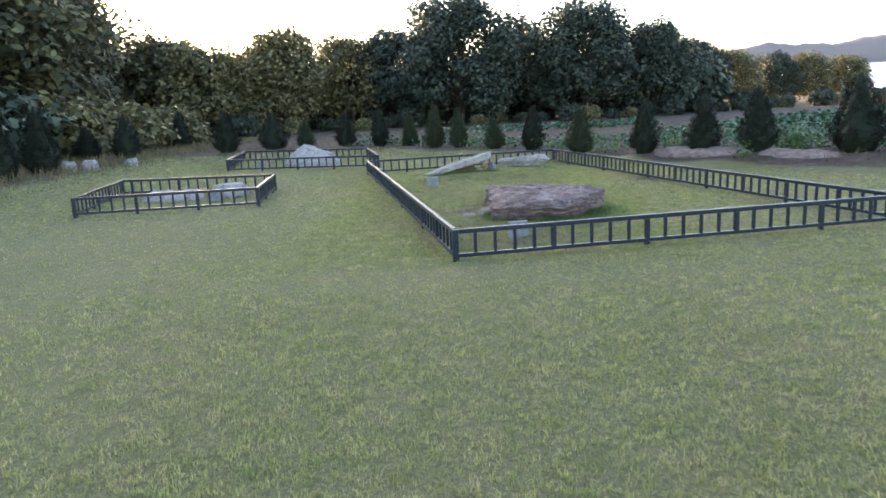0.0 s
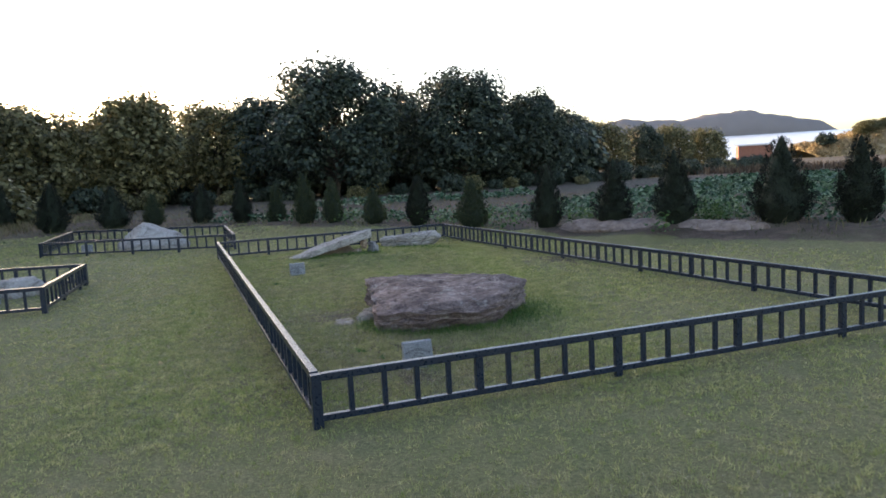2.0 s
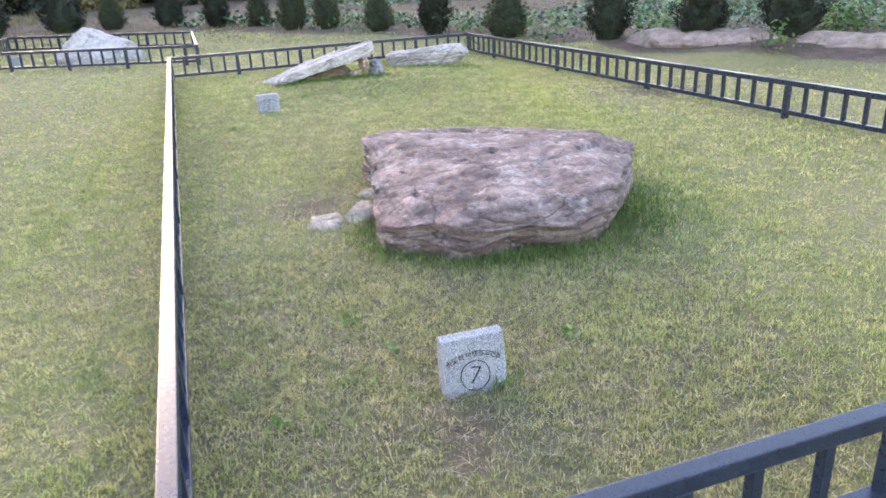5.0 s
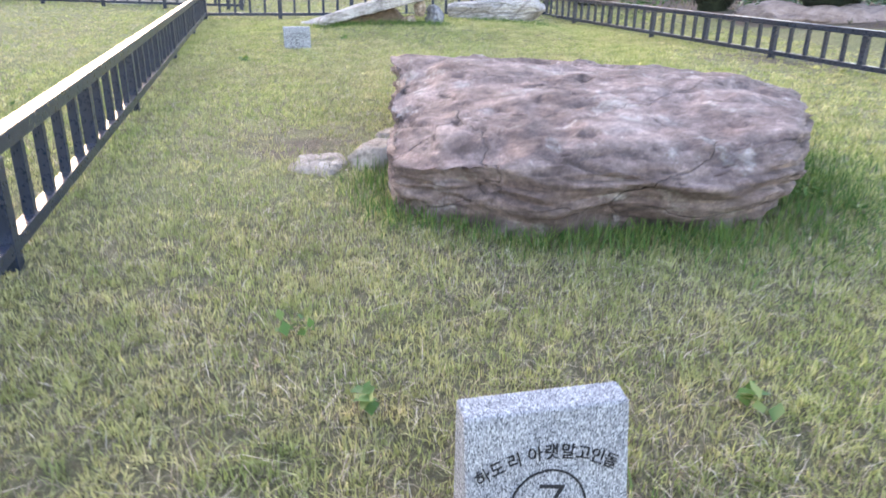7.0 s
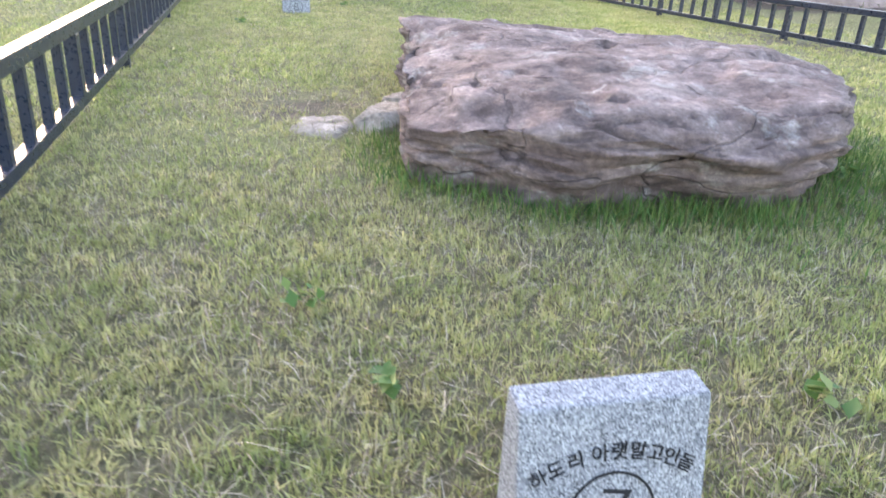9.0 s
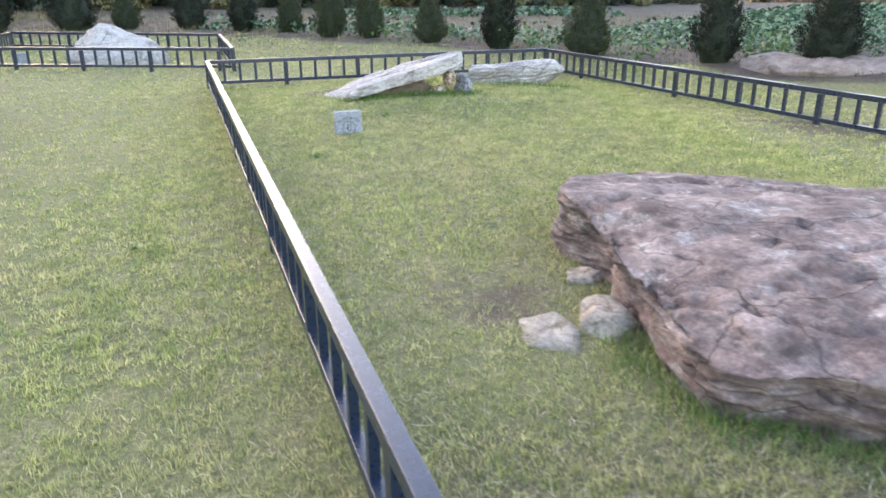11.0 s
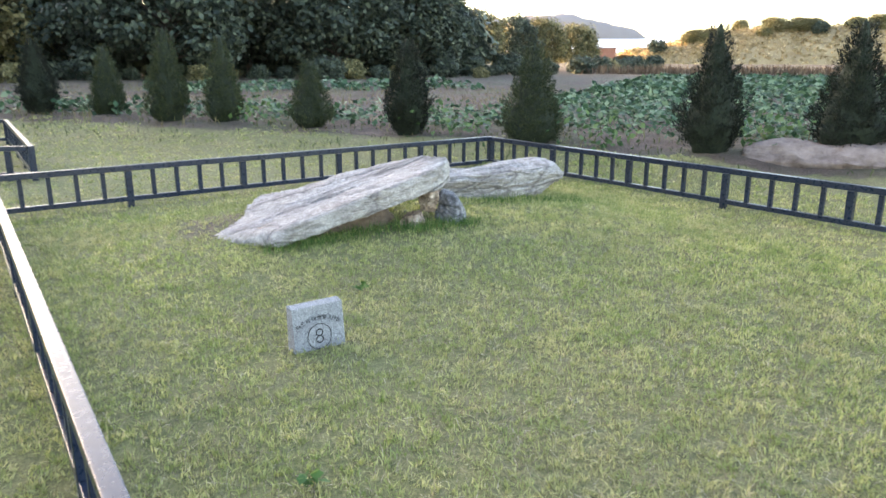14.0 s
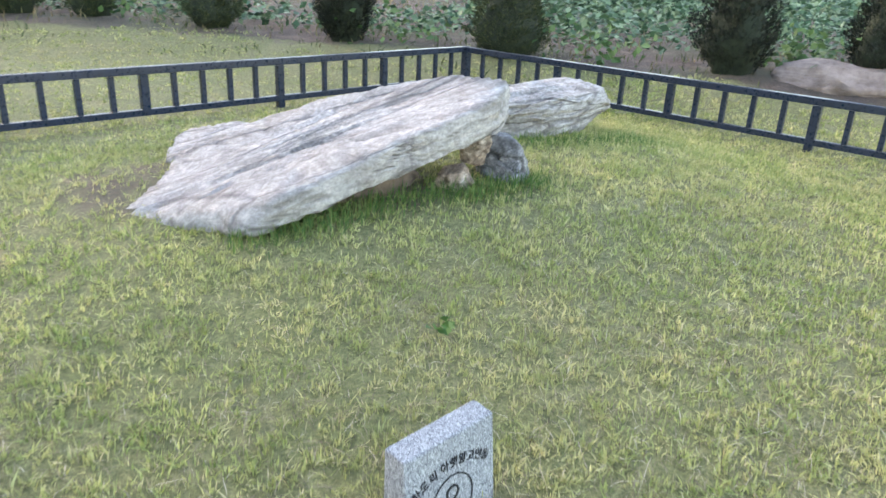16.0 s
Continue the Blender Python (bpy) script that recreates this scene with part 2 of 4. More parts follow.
M_WEED = island_material("fresh_green_weeds", ((0.0, (0.04, 0.09, 0.03)), (0.6, (0.09, 0.165, 0.055)), (1.0, (0.16, 0.24, 0.09))), 0.5, None, 1, 0.3)
M_CREEP = island_material("dull_creeping_weeds", ((0.0, (0.035, 0.055, 0.02)), (0.6, (0.085, 0.105, 0.038)), (1.0, (0.16, 0.15, 0.07))), 0.6, None, 1, 0.2)
M_CROP = island_material("crop_leaves", ((0.0, (0.018, 0.045, 0.024)), (0.55, (0.055, 0.12, 0.058)), (1.0, (0.21, 0.29, 0.17))), 0.5, None, 1, 0.25)
M_DRY = island_material("dry_weeds", ((0.0, (0.14, 0.11, 0.06)), (0.6, (0.24, 0.19, 0.11)), (1.0, (0.16, 0.17, 0.07))), 0.8, None, 1, 0.25)
M_SCRUB = island_material("golden_scrub", ((0.0, (0.3, 0.23, 0.12)), (0.5, (0.52, 0.40, 0.22)), (1.0, (0.66, 0.54, 0.34))), 0.8, None, 1, 0.55)
M_REED = island_material("brown_reeds", ((0.0, (0.09, 0.06, 0.04)), (0.6, (0.16, 0.11, 0.075)), (1.0, (0.22, 0.17, 0.11))), 0.8, None, 1, 0.2)
M_HILL = plain_material("hazy_hill", (0.25, 0.215, 0.2), (0.30, 0.26, 0.24), 0.02, 1.0, 0.0)
# near-white base colour paints in the bright sky that the sea mirrors
M_WATER = plain_material("sky_white_sea", (0.93, 0.89, 0.84), (0.95, 0.92, 0.88), 0.01, 0.35, 0.0)
M_SHED = plain_material("red_brown_cladding", (0.28, 0.11, 0.07), (0.38, 0.17, 0.11), 3, 0.8, 0.1)
M_SHED_ROOF = plain_material("grey_sheet_roof", (0.3, 0.3, 0.31), (0.42, 0.42, 0.43), 3, 0.6, 0.1)


# ---- small mesh helpers ----
def mesh_from(name, verts, faces, material, smooth=False):
    me = bpy.data.meshes.new(name)
    me.from_pydata([tuple(v) for v in verts], [], faces)
    me.materials.append(material)
    if smooth:
        me.polygons.foreach_set("use_smooth", np.ones(len(me.polygons), bool))
    me.update()
    return me


def mesh_tris(name, verts, faces, material, smooth=False):
    """Fast mesh from numpy arrays of triangles."""
    me = bpy.data.meshes.new(name)
    n, k = len(verts), len(faces)
    me.vertices.add(n)
    me.vertices.foreach_set("co", np.ascontiguousarray(verts, np.float32).ravel())
    me.loops.add(3 * k)
    me.loops.foreach_set("vertex_index", np.ascontiguousarray(faces, np.int32).ravel())
    me.polygons.add(k)
    me.polygons.foreach_set("loop_start", np.arange(0, 3 * k, 3, dtype=np.int32))
    me.materials.append(material)
    if smooth:
        me.polygons.foreach_set("use_smooth", np.ones(k, bool))
    me.update(calc_edges=True)
    return me


def box_bm(sx, sy, sz, bevel=0.004, seg=2):
    bm = bmesh.new()
    bmesh.ops.create_cube(bm, size=1)
    bmesh.ops.scale(bm, vec=(sx, sy, sz), verts=bm.verts)
    if bevel:
        bmesh.ops.bevel(bm, geom=bm.edges[:], offset=bevel, segments=seg, affect="EDGES", profile=0.6)
    return bm


def to_mesh(name, bm, material):
    me = bpy.data.meshes.new(name)
    bm.to_mesh(me)
    bm.free()
    me.materials.append(material)
    return me


def part(name, me, parent, m=None, label=""):
    ob = new(name, me)
    ob.parent = parent
    if m is not None:
        ob.matrix_basis = m
    if label:
        ob["label"] = label
    return ob


def thing(name, m, label, category, group="", kind=""):
    ob = new(name)
    ob.empty_display_size = 0.1
    ob.matrix_basis = m
    return tagged(ob, label, category, group, kind)


# ---- ground ----
def smooth(a, b, v):
    t = np.clip((v - a) / (b - a), 0, 1)
    return t * t * (3 - 2 * t)


def row_distance(x, y):
    """Metres beyond the line of small conifers, positive on the field's side."""
    return np.maximum((x - 8.5) * 0.69 + (y - 15.8) * 0.72, np.maximum(-11.2 - x, y - 27.2))


def ground_z(x, y):
    x, y = np.asarray(x, float), np.asarray(y, float)
    d = row_distance(x, y)
    z = 0.24 * smooth(-1.9, 0.2, d)
    z = z + 0.012 * np.sin(1.3 * x + 0.4) * np.sin(1.1 * y + 1.0) * (d < 2)
    z = z + 0.13 * np.exp(-(((x - 6.9) / 1.5) ** 2 + ((y - 16.6) / 0.55) ** 2)) + 0.10 * np.exp(-(((x - 4.6) / 0.8) ** 2 + ((y - 18.2) / 0.5) ** 2))
    z = z + 0.13 * np.exp(-(((x - 0.7) / 1.9) ** 2 + ((y - 17.2) / 1.45) ** 2) ** 2)
    return z


def build_ground():
    def axis(lo, hi, step):
        out = [1.0]
        while out[-1] < 4000:
            out.append(out[-1] * 1.5)
        out = np.array(out)
        return np.concatenate((lo - out[::-1], np.arange(lo, hi + 0.01, step), hi + out))
    xs, ys = axis(-22, 22, 0.25), axis(-8, 42, 0.25)
    X, Y = np.meshgrid(xs, ys)
    d = row_distance(X, Y)
    Z = ground_z(X, Y)
    rough = smooth(-0.8, 0.5, d) * (np.abs(X) < 22) * (np.abs(Y) < 42)
    Z = Z + rough * 0.04 * np.sin(5.1 * X + 3 * np.sin(2.3 * Y)) * np.sin(4.3 * Y + 2 * np.sin(3.1 * X))
    v = np.stack((X, Y, Z), -1).reshape(-1, 3)
    ny, nx = X.shape
    i = np.arange(nx * ny).reshape(ny, nx)
    a, b, c, e = i[:-1, :-1].ravel(), i[:-1, 1:].ravel(), i[1:, 1:].ravel(), i[1:, :-1].ravel()
    f = np.concatenate((np.stack((a, b, c), 1), np.stack((a, c, e), 1)))
    me = mesh_tris("ground", v, f, M_GROUND, True)
    soil = 0.95 * smooth(-0.7, 0.2, d + 0.9 * smooth(3.5, 5, X) * (Y < 25))
    for cx, cy, r in ((4.0, 14.6, 0.9), (0.1, 11.2, 0.5), (0.35, 16.6, 0.35), (-0.65, 17.2, 0.5), (0.75, 8.45, 0.3)):
        soil = np.maximum(soil, 0.52 * np.exp(-((X - cx) ** 2 + (Y - cy) ** 2) / r ** 2))
    at = me.attributes.new("soil", "FLOAT", "POINT")
    at.data.foreach_set("value", soil.ravel().astype(np.float32))
    # plot around the marker where shade between the blades is painted into the ground
    blade_shade = 0.55 * smooth(0, 0.9, np.minimum(np.minimum(X + 0.9, 2.6 - X), np.minimum(Y - 7.6, 10.6 - Y)))
    at = me.attributes.new("blade_shade", "FLOAT", "POINT")
    at.data.foreach_set("value", blade_shade.ravel().astype(np.float32))
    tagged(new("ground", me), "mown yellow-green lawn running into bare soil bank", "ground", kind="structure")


build_ground()


# ---- fences ----
FENCE_H = 0.366
BALUSTER = to_mesh("baluster", box_bm(0.034, 0.03, 0.225, 0.002, 1), M_PAINT)
POST_SHORT = to_mesh("post", box_bm(0.055, 0.045, 0.225, 0.003, 1), M_PAINT)
POST_LONG = to_mesh("post", box_bm(0.055, 0.045, 0.34, 0.003, 1), M_PAINT)
CORNER = to_mesh("corner_post", box_bm(0.066, 0.066, 0.365, 0.004, 2), M_PAINT)


def build_fence(corners, counts, label):
    cx, cy = np.mean(corners, 0)
    f = thing("low_fence", pose(cx, cy, 0), label, "fence")
    for k, n in enumerate(counts):
        a, b = Vector(corners[k]), Vector(corners[(k + 1) % len(corners)])
        ang = math.degrees(math.atan2(b.y - a.y, b.x - a.x))
        length = (b - a).length
        mid = (a + b) / 2 - Vector((cx, cy))
        za, zb = ground_z(a.x, a.y), ground_z(b.x, b.y)
        z0 = float(min(za, zb))
        part("top_rail", to_mesh("top_rail", box_bm(length - 0.067, 0.052, 0.048, 0.004), M_PAINT), f, pose(mid.x, mid.y, z0 + FENCE_H - 0.024, 0, 0, ang))
        part("bottom_rail", to_mesh("bottom_rail", box_bm(length - 0.067, 0.042, 0.04, 0.003), M_PAINT), f, pose(mid.x, mid.y, z0 + 0.075, 0, 0, ang))
        q = a - Vector((cx, cy))
        part("corner_post", CORNER, f, pose(q.x, q.y, z0 + 0.1815, 0, 0, ang))
        for i in range(1, n):
            p = a + (b - a) * (i / n) - Vector((cx, cy))
            if i % 10 == 0 or (n < 24 and i % 10 == 5):
                part("post", POST_LONG, f, pose(p.x, p.y, z0 + 0.1445, 0, 0, ang))
            elif i % 5 == 0:
                part("post", POST_SHORT, f, pose(p.x, p.y, z0 + 0.2035, 0, 0, ang))
            else:
                part("baluster", BALUSTER, f, pose(p.x, p.y, z0 + 0.2035, 0, 0, ang))


build_fence(((0.015, 7.5), (5.5, 8.67), (2.7, 19.75), (-2.27, 18.47)), (25, 55, 25, 50), "long low navy-painted metal fence around three dolmen stones")
build_fence(((-6.85, 12.52), (-3.65, 12.98), (-4.01, 15.68), (-7.54, 15.94)), (15, 12, 16, 15), "small low navy metal fence around flat buried stones")
build_fence(((-6.89, 21.5), (-2.22, 20.54), (-3.0, 24.43), (-7.69, 26.0)), (21, 18, 21, 20), "low navy metal fence around a pointed pale boulder")


def unit(v):
    return v / (np.linalg.norm(v, axis=1, keepdims=True) + 1e-9)


# ---- rocks ----
def rock(name, outline, z0, top, belly, material, label, category="rock", res=5, out=0.35, under=0.3, rough=0.04, tilt=None, seed=0, sink=0.06, layers=0.0, cuts=(), stretch=(1.0, 1.0), chips=14, grain=None, ledges=0.0, dents=()):
    """A boulder cut by planes: sides from an outline at belly height, a sloping top (z at centre, slope x, slope y), a flat or parallel bottom."""
    o = np.array(outline, float)
    c = o.mean(0)
    cz = z0 + belly
    planes = []
    for k in range(len(o)):
        a, b = o[k] - c, o[(k + 1) % len(o)] - c
        n = np.array((b[1] - a[1], a[0] - b[0]))
        n = n / np.linalg.norm(n)
        dist = n @ a
        for t in (out, -under):
            v = np.array((n[0], n[1], t))
            planes.append((v / np.linalg.norm(v), dist / np.linalg.norm(v)))
    tn = np.array((-top[1], -top[2], 1.0))
    planes.append((tn / np.linalg.norm(tn), (top[0] - cz) / np.linalg.norm(tn)))
    if tilt is None:
        planes.append((np.array((0, 0, -1.0)), cz - z0 + sink))
    else:
        planes.append((-tn / np.linalg.norm(tn), tilt - (top[0] - cz)))
    for nx, ny, nz, px, py, pz in cuts:
        v = np.array((nx, ny, nz)) / math.sqrt(nx * nx + ny * ny + nz * nz)
        planes.append((v, max(0.02, v @ (px - c[0], py - c[1], pz - cz))))
    bm = bmesh.new()
    bmesh.ops.create_icosphere(bm, subdivisions=res, radius=1)
    me = to_mesh(name, bm, material)
    co = np.empty(len(me.vertices) * 3)
    me.vertices.foreach_get("co", co)
    ext = np.abs(o - c).max(0)
    d = unit(co.reshape(-1, 3) * (ext[0], ext[1], max(0.12, belly)))
    N = np.array([p[0] for p in planes])
    D = np.array([p[1] for p in planes])
    rng = np.random.default_rng(100 + seed)
    s = d @ N.T
    body = d * np.where(s > 1e-4, D / np.maximum(s, 1e-4), 9e9).min(1)[:, None]
    chip = unit(rng.normal(size=(chips, 3)) * (1, 1, 0.8) + (0, 0, 0.35))
    N = np.concatenate((N, chip))
    D = np.concatenate((D, (body @ chip.T).max(0) * rng.uniform(0.86, 0.97, chips)))
    s = d @ N.T
    r = np.where(s > 1e-4, D / np.maximum(s, 1e-4), 9e9)
    order = np.argpartition(r, 1, 1)[:, :2]
    pair = np.take_along_axis(r, order, 1)
    wgt = np.exp(-(pair - pair.min(1, keepdims=True)) / 0.03)
    face = unit((N[order] * wgt[:, :, None]).sum(1))
    r = np.sort(r, 1)
    p = d * (r[:, 0] - 0.12 * np.maximum(0, 0.1 - (r[:, 1] - r[:, 0])))[:, None]
    # broken facets: each cell is a small tilted plane, long along the bedding
    warp = np.array([noise.noise_vector(Vector(q) * 4 + Vector((seed, 0, 0))) for q in p]) * 0.05
    bed = np.stack((p[:, 0] * stretch[0], p[:, 1] * stretch[1], (p[:, 2] - top[1] * p[:, 0] - top[2] * p[:, 1]) * (2.0 if layers else 1.3)), 1) + warp
    amp, crack = np.zeros(len(p)), np.zeros(len(p))
    for cells, a0, g0 in ((int(20 + 34 * ext.max()), 0.4, 0.05), (int(90 + 260 * ext.max()), 0.2, 0.045)):
        pick = rng.choice(len(p), min(cells, len(p) // 4), replace=False)
        sites, off, grad = bed[pick], rng.normal(size=len(pick)) * a0 * rough, rng.normal(size=(len(pick), 3)) * g0
        for lo in range(0, len(p), 8000):
            q = bed[lo:lo + 8000]
            dist = ((q[:, None, :] - sites[None]) ** 2).sum(2)
            two = np.argpartition(dist, 1, 1)[:, :2]
            dd = np.sqrt(np.take_along_axis(dist, two, 1))
            swap = dd[:, 0] > dd[:, 1]
            near = np.where(swap, two[:, 1], two[:, 0])
            gap = np.abs(dd[:, 0] - dd[:, 1])
            amp[lo:lo + 8000] += off[near] + np.clip((grad[near] * (q - sites[near])).sum(1), -1.2 * rough, 1.2 * rough)
            if a0 > 0.3:
                crack[lo:lo + 8000] = np.clip(1 - gap / 0.012, 0, 1) * (np.abs(off[two[:, 0]] - off[two[:, 1]]) > 0.45 * rough)
    fine = np.array([noise.fractal(Vector(q) * 9 + Vector((seed, 2, 5)), 0.9, 2.1, 4) for q in p])
    amp = amp + 0.16 * rough * fine - 0.4 * rough * crack
    if grain:
        # flakes that end in steps and long open splits, drawn out along the bedding
        turn, wide, step, split = grain
        ca, sa = math.cos(radians(turn)), math.sin(radians(turn))
        along, across = ca * p[:, 0] + sa * p[:, 1], -sa * p[:, 0] + ca * p[:, 1]
        drop = bed[:, 2] * 1.5
        q = np.stack((along * wide[0] + 0.05 * warp[:, 0], across * wide[1] + warp[:, 1], drop), 1)
        n1 = np.array([noise.fractal(Vector(k) + Vector((seed, 7, 1)), 1.0, 2.0, 4) for k in q]) * 4.0
        part_of = n1 - np.floor(n1)
        amp = amp + step * (np.floor(n1) + smooth(0.72, 0.98, part_of))
        n2 = np.array([noise.fractal(Vector(k) * 1.7 + Vector((3, seed, 9)), 1.0, 2.0, 3) for k in q])
        line = np.exp(-(n2 / 0.035) ** 2)
        amp = amp - split * line
        crack = np.maximum(crack, np.maximum(0.65 * line, 0.4 * ((part_of > 0.66) & (part_of < 0.82))))
    if ledges:
        # thin beds standing proud of one another on the steep sides
        n3 = np.array([noise.fractal(Vector((k[0] * 1.2, k[1] * 1.2, k[2] * 3.0)) + Vector((seed, 1, 4)), 1.0, 2.0, 4) for k in p])
        saw = bed[:, 2] * 5.5 + 1.6 * n3
        saw = saw - np.floor(saw)
        steep = np.clip(1.15 - 1.5 * np.abs(face[:, 2]), 0, 1)
        amp = amp + ledges * steep * (smooth(0.0, 0.8, saw) - smooth(0.86, 1.0, saw) - 0.5)
        crack = np.maximum(crack, 0.8 * steep * (saw > 0.93))
    p = p + face * np.clip(amp, -2.4 * rough, 1.9 * rough)[:, None]
    for hx, hy, hz, wide, deep in dents:
        p = p - face * (deep * np.exp(-((p - (hx - c[0], hy - c[1], hz - cz)) ** 2).sum(1) / wide ** 2))[:, None]
    me.vertices.foreach_set("co", p.astype(np.float32).ravel())
    at = me.attributes.new("crack", "FLOAT", "POINT")
    at.data.foreach_set("value", (0.8 * crack).astype(np.float32))
    me.polygons.foreach_set("use_smooth", np.ones(len(me.polygons), bool))
    me.update()
    ob = new(name, me)
    ob.matrix_basis = pose(c[0], c[1], cz)
    return tagged(ob, label, category)


rock("dolmen_capstone", ((0.45, 11.6), (0.49, 10.95), (0.5, 10.2), (0.62, 10.05), (0.99, 9.88), (1.52, 9.88), (1.84, 10.06), (2.0, 10.34), (2.37, 11.15), (2.42, 11.45), (1.6, 12.15), (0.92, 12.36), (0.62, 11.97)), 0, (0.352, -0.01, 0.07), 0.19, M_RED, "massive purple-brown flat-topped dolmen stone lying on lawn", "boulder", 6, 0.1, 0.05, 0.017, seed=31, layers=0.045,
     cuts=((0.04, 0.11, 1, 0.48, 11.3, 0.385), (0.15, 0, 1, 1.9, 11, 0.325), (-0.25, -0.12, 1, 0.8, 10.4, 0.275), (0.1, -1, -0.7, 1.2, 9.9, 0.12), (0.8, -0.5, -0.7, 1.9, 10.15, 0.12), (-0.2, -1, 1.6, 1.0, 9.97, 0.262), (0.25, -1, 1.3, 1.75, 10.08, 0.275)), chips=3, grain=(8, (0.9, 2.2), 0.005, 0.022), ledges=0.03, dents=((0.5, 11.25, 0.06, 0.26, 0.16), (0.72, 9.97, 0.03, 0.2, 0.07), (1.25, 9.92, 0.05, 0.16, 0.05), (0.5, 10.75, 0.02, 0.2, 0.06)))
rock("leaning_slab", ((-0.86, 16.9), (-0.42, 16.38), (0.7, 16.46), (0.86, 16.6), (0.8, 17.02), (0.42, 17.32), (0.12, 17.52), (-0.4, 17.5)), 0.1, (0.365, 0.315, -0.02), 0.2, M_GREY, "pale grey leaning dolmen slab propped on small stones", "boulder", 6, 0.02, 0.12, 0.010, tilt=0.3, seed=2, layers=0.04, stretch=(0.2, 1.7),
     cuts=((0.25, 0, -1, -0.03, 16.5, 0.2),), chips=2, grain=(-14, (0.35, 4.6), 0.003, 0.016))
rock("slab_fragment", ((-0.52, 17.5), (-0.25, 17.25), (0.15, 17.4), (0.08, 17.9), (-0.3, 18.0)), 0.08, (0.19, 0.2, -0.05), 0.06, M_GREY, "pale broken layer lying against leaning slab", "stone", 5, 0.5, 0.1, 0.011, seed=14, layers=0.03, stretch=(0.4, 1.4), grain=(-14, (0.5, 4.0), 0.004, 0.012))
rock("rear_slab", ((0.98, 17.1), (1.55, 17.2), (2.16, 17.04), (2.36, 17.34), (2.22, 17.8), (1.1, 17.7)), 0.08, (0.36, 0.05, 0.0), 0.2, M_GREY, "pale grey flat dolmen slab lying behind leaning slab", "boulder", 6, 0.22, 0.25, 0.016, seed=3, layers=0.03, stretch=(0.35, 1.5),
     cuts=((0.75, -0.35, -1, 2.1, 17.2, 0.2), (0.9, -0.2, 1, 2.16, 17.3, 0.37), (-0.5, -0.3, 1, 1.15, 17.25, 0.33)), chips=5, grain=(4, (0.5, 3.4), 0.004, 0.014), ledges=0.015, dents=((2.2, 17.12, 0.1, 0.2, 0.12),))
rock("prop_stone", ((0.74, 16.66), (0.84, 16.49), (0.95, 16.53), (1.0, 16.74), (0.85, 16.86)), 0.09, (0.33, -0.35, 0.1), 0.1, M_DARKROCK, "angular dark grey stone propping up the slab", "stone", 5, 0.3, 0.1, 0.012, seed=4, cuts=((1, -0.3, 0.8, 0.93, 16.58, 0.25), (-0.6, -1, 0.5, 0.8, 16.57, 0.28), (0.5, -1, 0.15, 0.9, 16.52, 0.2)), chips=5)
rock("prop_stone", ((0.45, 16.62), (0.53, 16.51), (0.63, 16.52), (0.66, 16.64), (0.54, 16.71)), 0.09, (0.225, 0.35, 0), 0.07, M_ORANGE, "rusty orange stone wedged beneath the slab", "stone", 4, 0.3, 0.2, 0.01, seed=5)
rock("prop_stone", ((0.6, 16.65), (0.67, 16.57), (0.77, 16.59), (0.77, 16.72), (0.66, 16.75)), 0.25, (0.37, 0.15, 0), 0.06, M_ORANGE, "buff stone wedged high beneath the slab", "stone", 4, 0.3, 0.2, 0.008, seed=6, sink=0.06)
rock("earth_bank", ((-0.36, 16.56), (0.3, 16.6), (0.5, 16.75), (0.55, 17.1), (0.1, 17.3), (-0.3, 17.25)), 0.08, (0.235, 0.24, 0), 0.06, M_SOIL, "bare reddish earth packed beneath the leaning slab", "earth bank", 5, 0.9, 0.1, 0.014, seed=15, chips=2)
rock("earth_mound", ((4.75, 18.3), (5.5, 17.4), (6.6, 16.45), (7.7, 15.65), (8.6, 15.3), (8.2, 16.1), (6.9, 17.3), (6.0, 18.1), (5.2, 18.55)), 0.1, (0.36, 0, 0), 0.08, M_LOOSE, "loose dry pinkish earth heaped along the field's edge", "earth mound", 6, 1.5, 0.1, 0.035, seed=41, chips=6)
rock("flat_stone", ((0.10, 10.70), (0.29, 10.60), (0.36, 10.8), (0.30, 10.98), (0.13, 10.93)), 0, (0.022, 0, 0), 0.012, M_PEBBLE, "flat buff stone sunk in the grass", "stone", 4, 1.5, 0.1, 0.003, seed=7, chips=0)
rock("flat_stone", ((0.33, 10.78), (0.46, 10.66), (0.59, 10.77), (0.58, 10.98), (0.42, 11.03)), 0, (0.09, 0, 0), 0.04, M_PEBBLE, "rounded buff stone beside the dark boulder", "stone", 4, 1.0, 0.1, 0.003, seed=8, chips=2)
rock("flat_stone", ((0.42, 11.24), (0.54, 11.19), (0.63, 11.27), (0.58, 11.37), (0.47, 11.38)), 0, (0.05, 0.1, 0), 0.025, M_PEBBLE, "small buff stone under the boulder's edge", "stone", 4, 0.5, 0.1, 0.006, seed=9, chips=3)
rock("pointed_boulder", ((-5.5, 22.6), (-4.95, 21.75), (-4.4, 21.7), (-3.5, 22.15), (-3.75, 22.7), (-4.8, 23.1)), 0, (1.0, 0, 0), 0.1, M_GREY, "pale pointed boulder with dark stain inside its fence", "boulder", 6, 0.85, 0.1, 0.028, seed=10, cuts=((-0.9, -0.2, 0.9, -4.78, 22.25, 0.72), (0.45, -0.25, 1.0, -4.78, 22.25, 0.72), (0.1, -0.9, 1.0, -4.78, 22.25, 0.74)), chips=5)
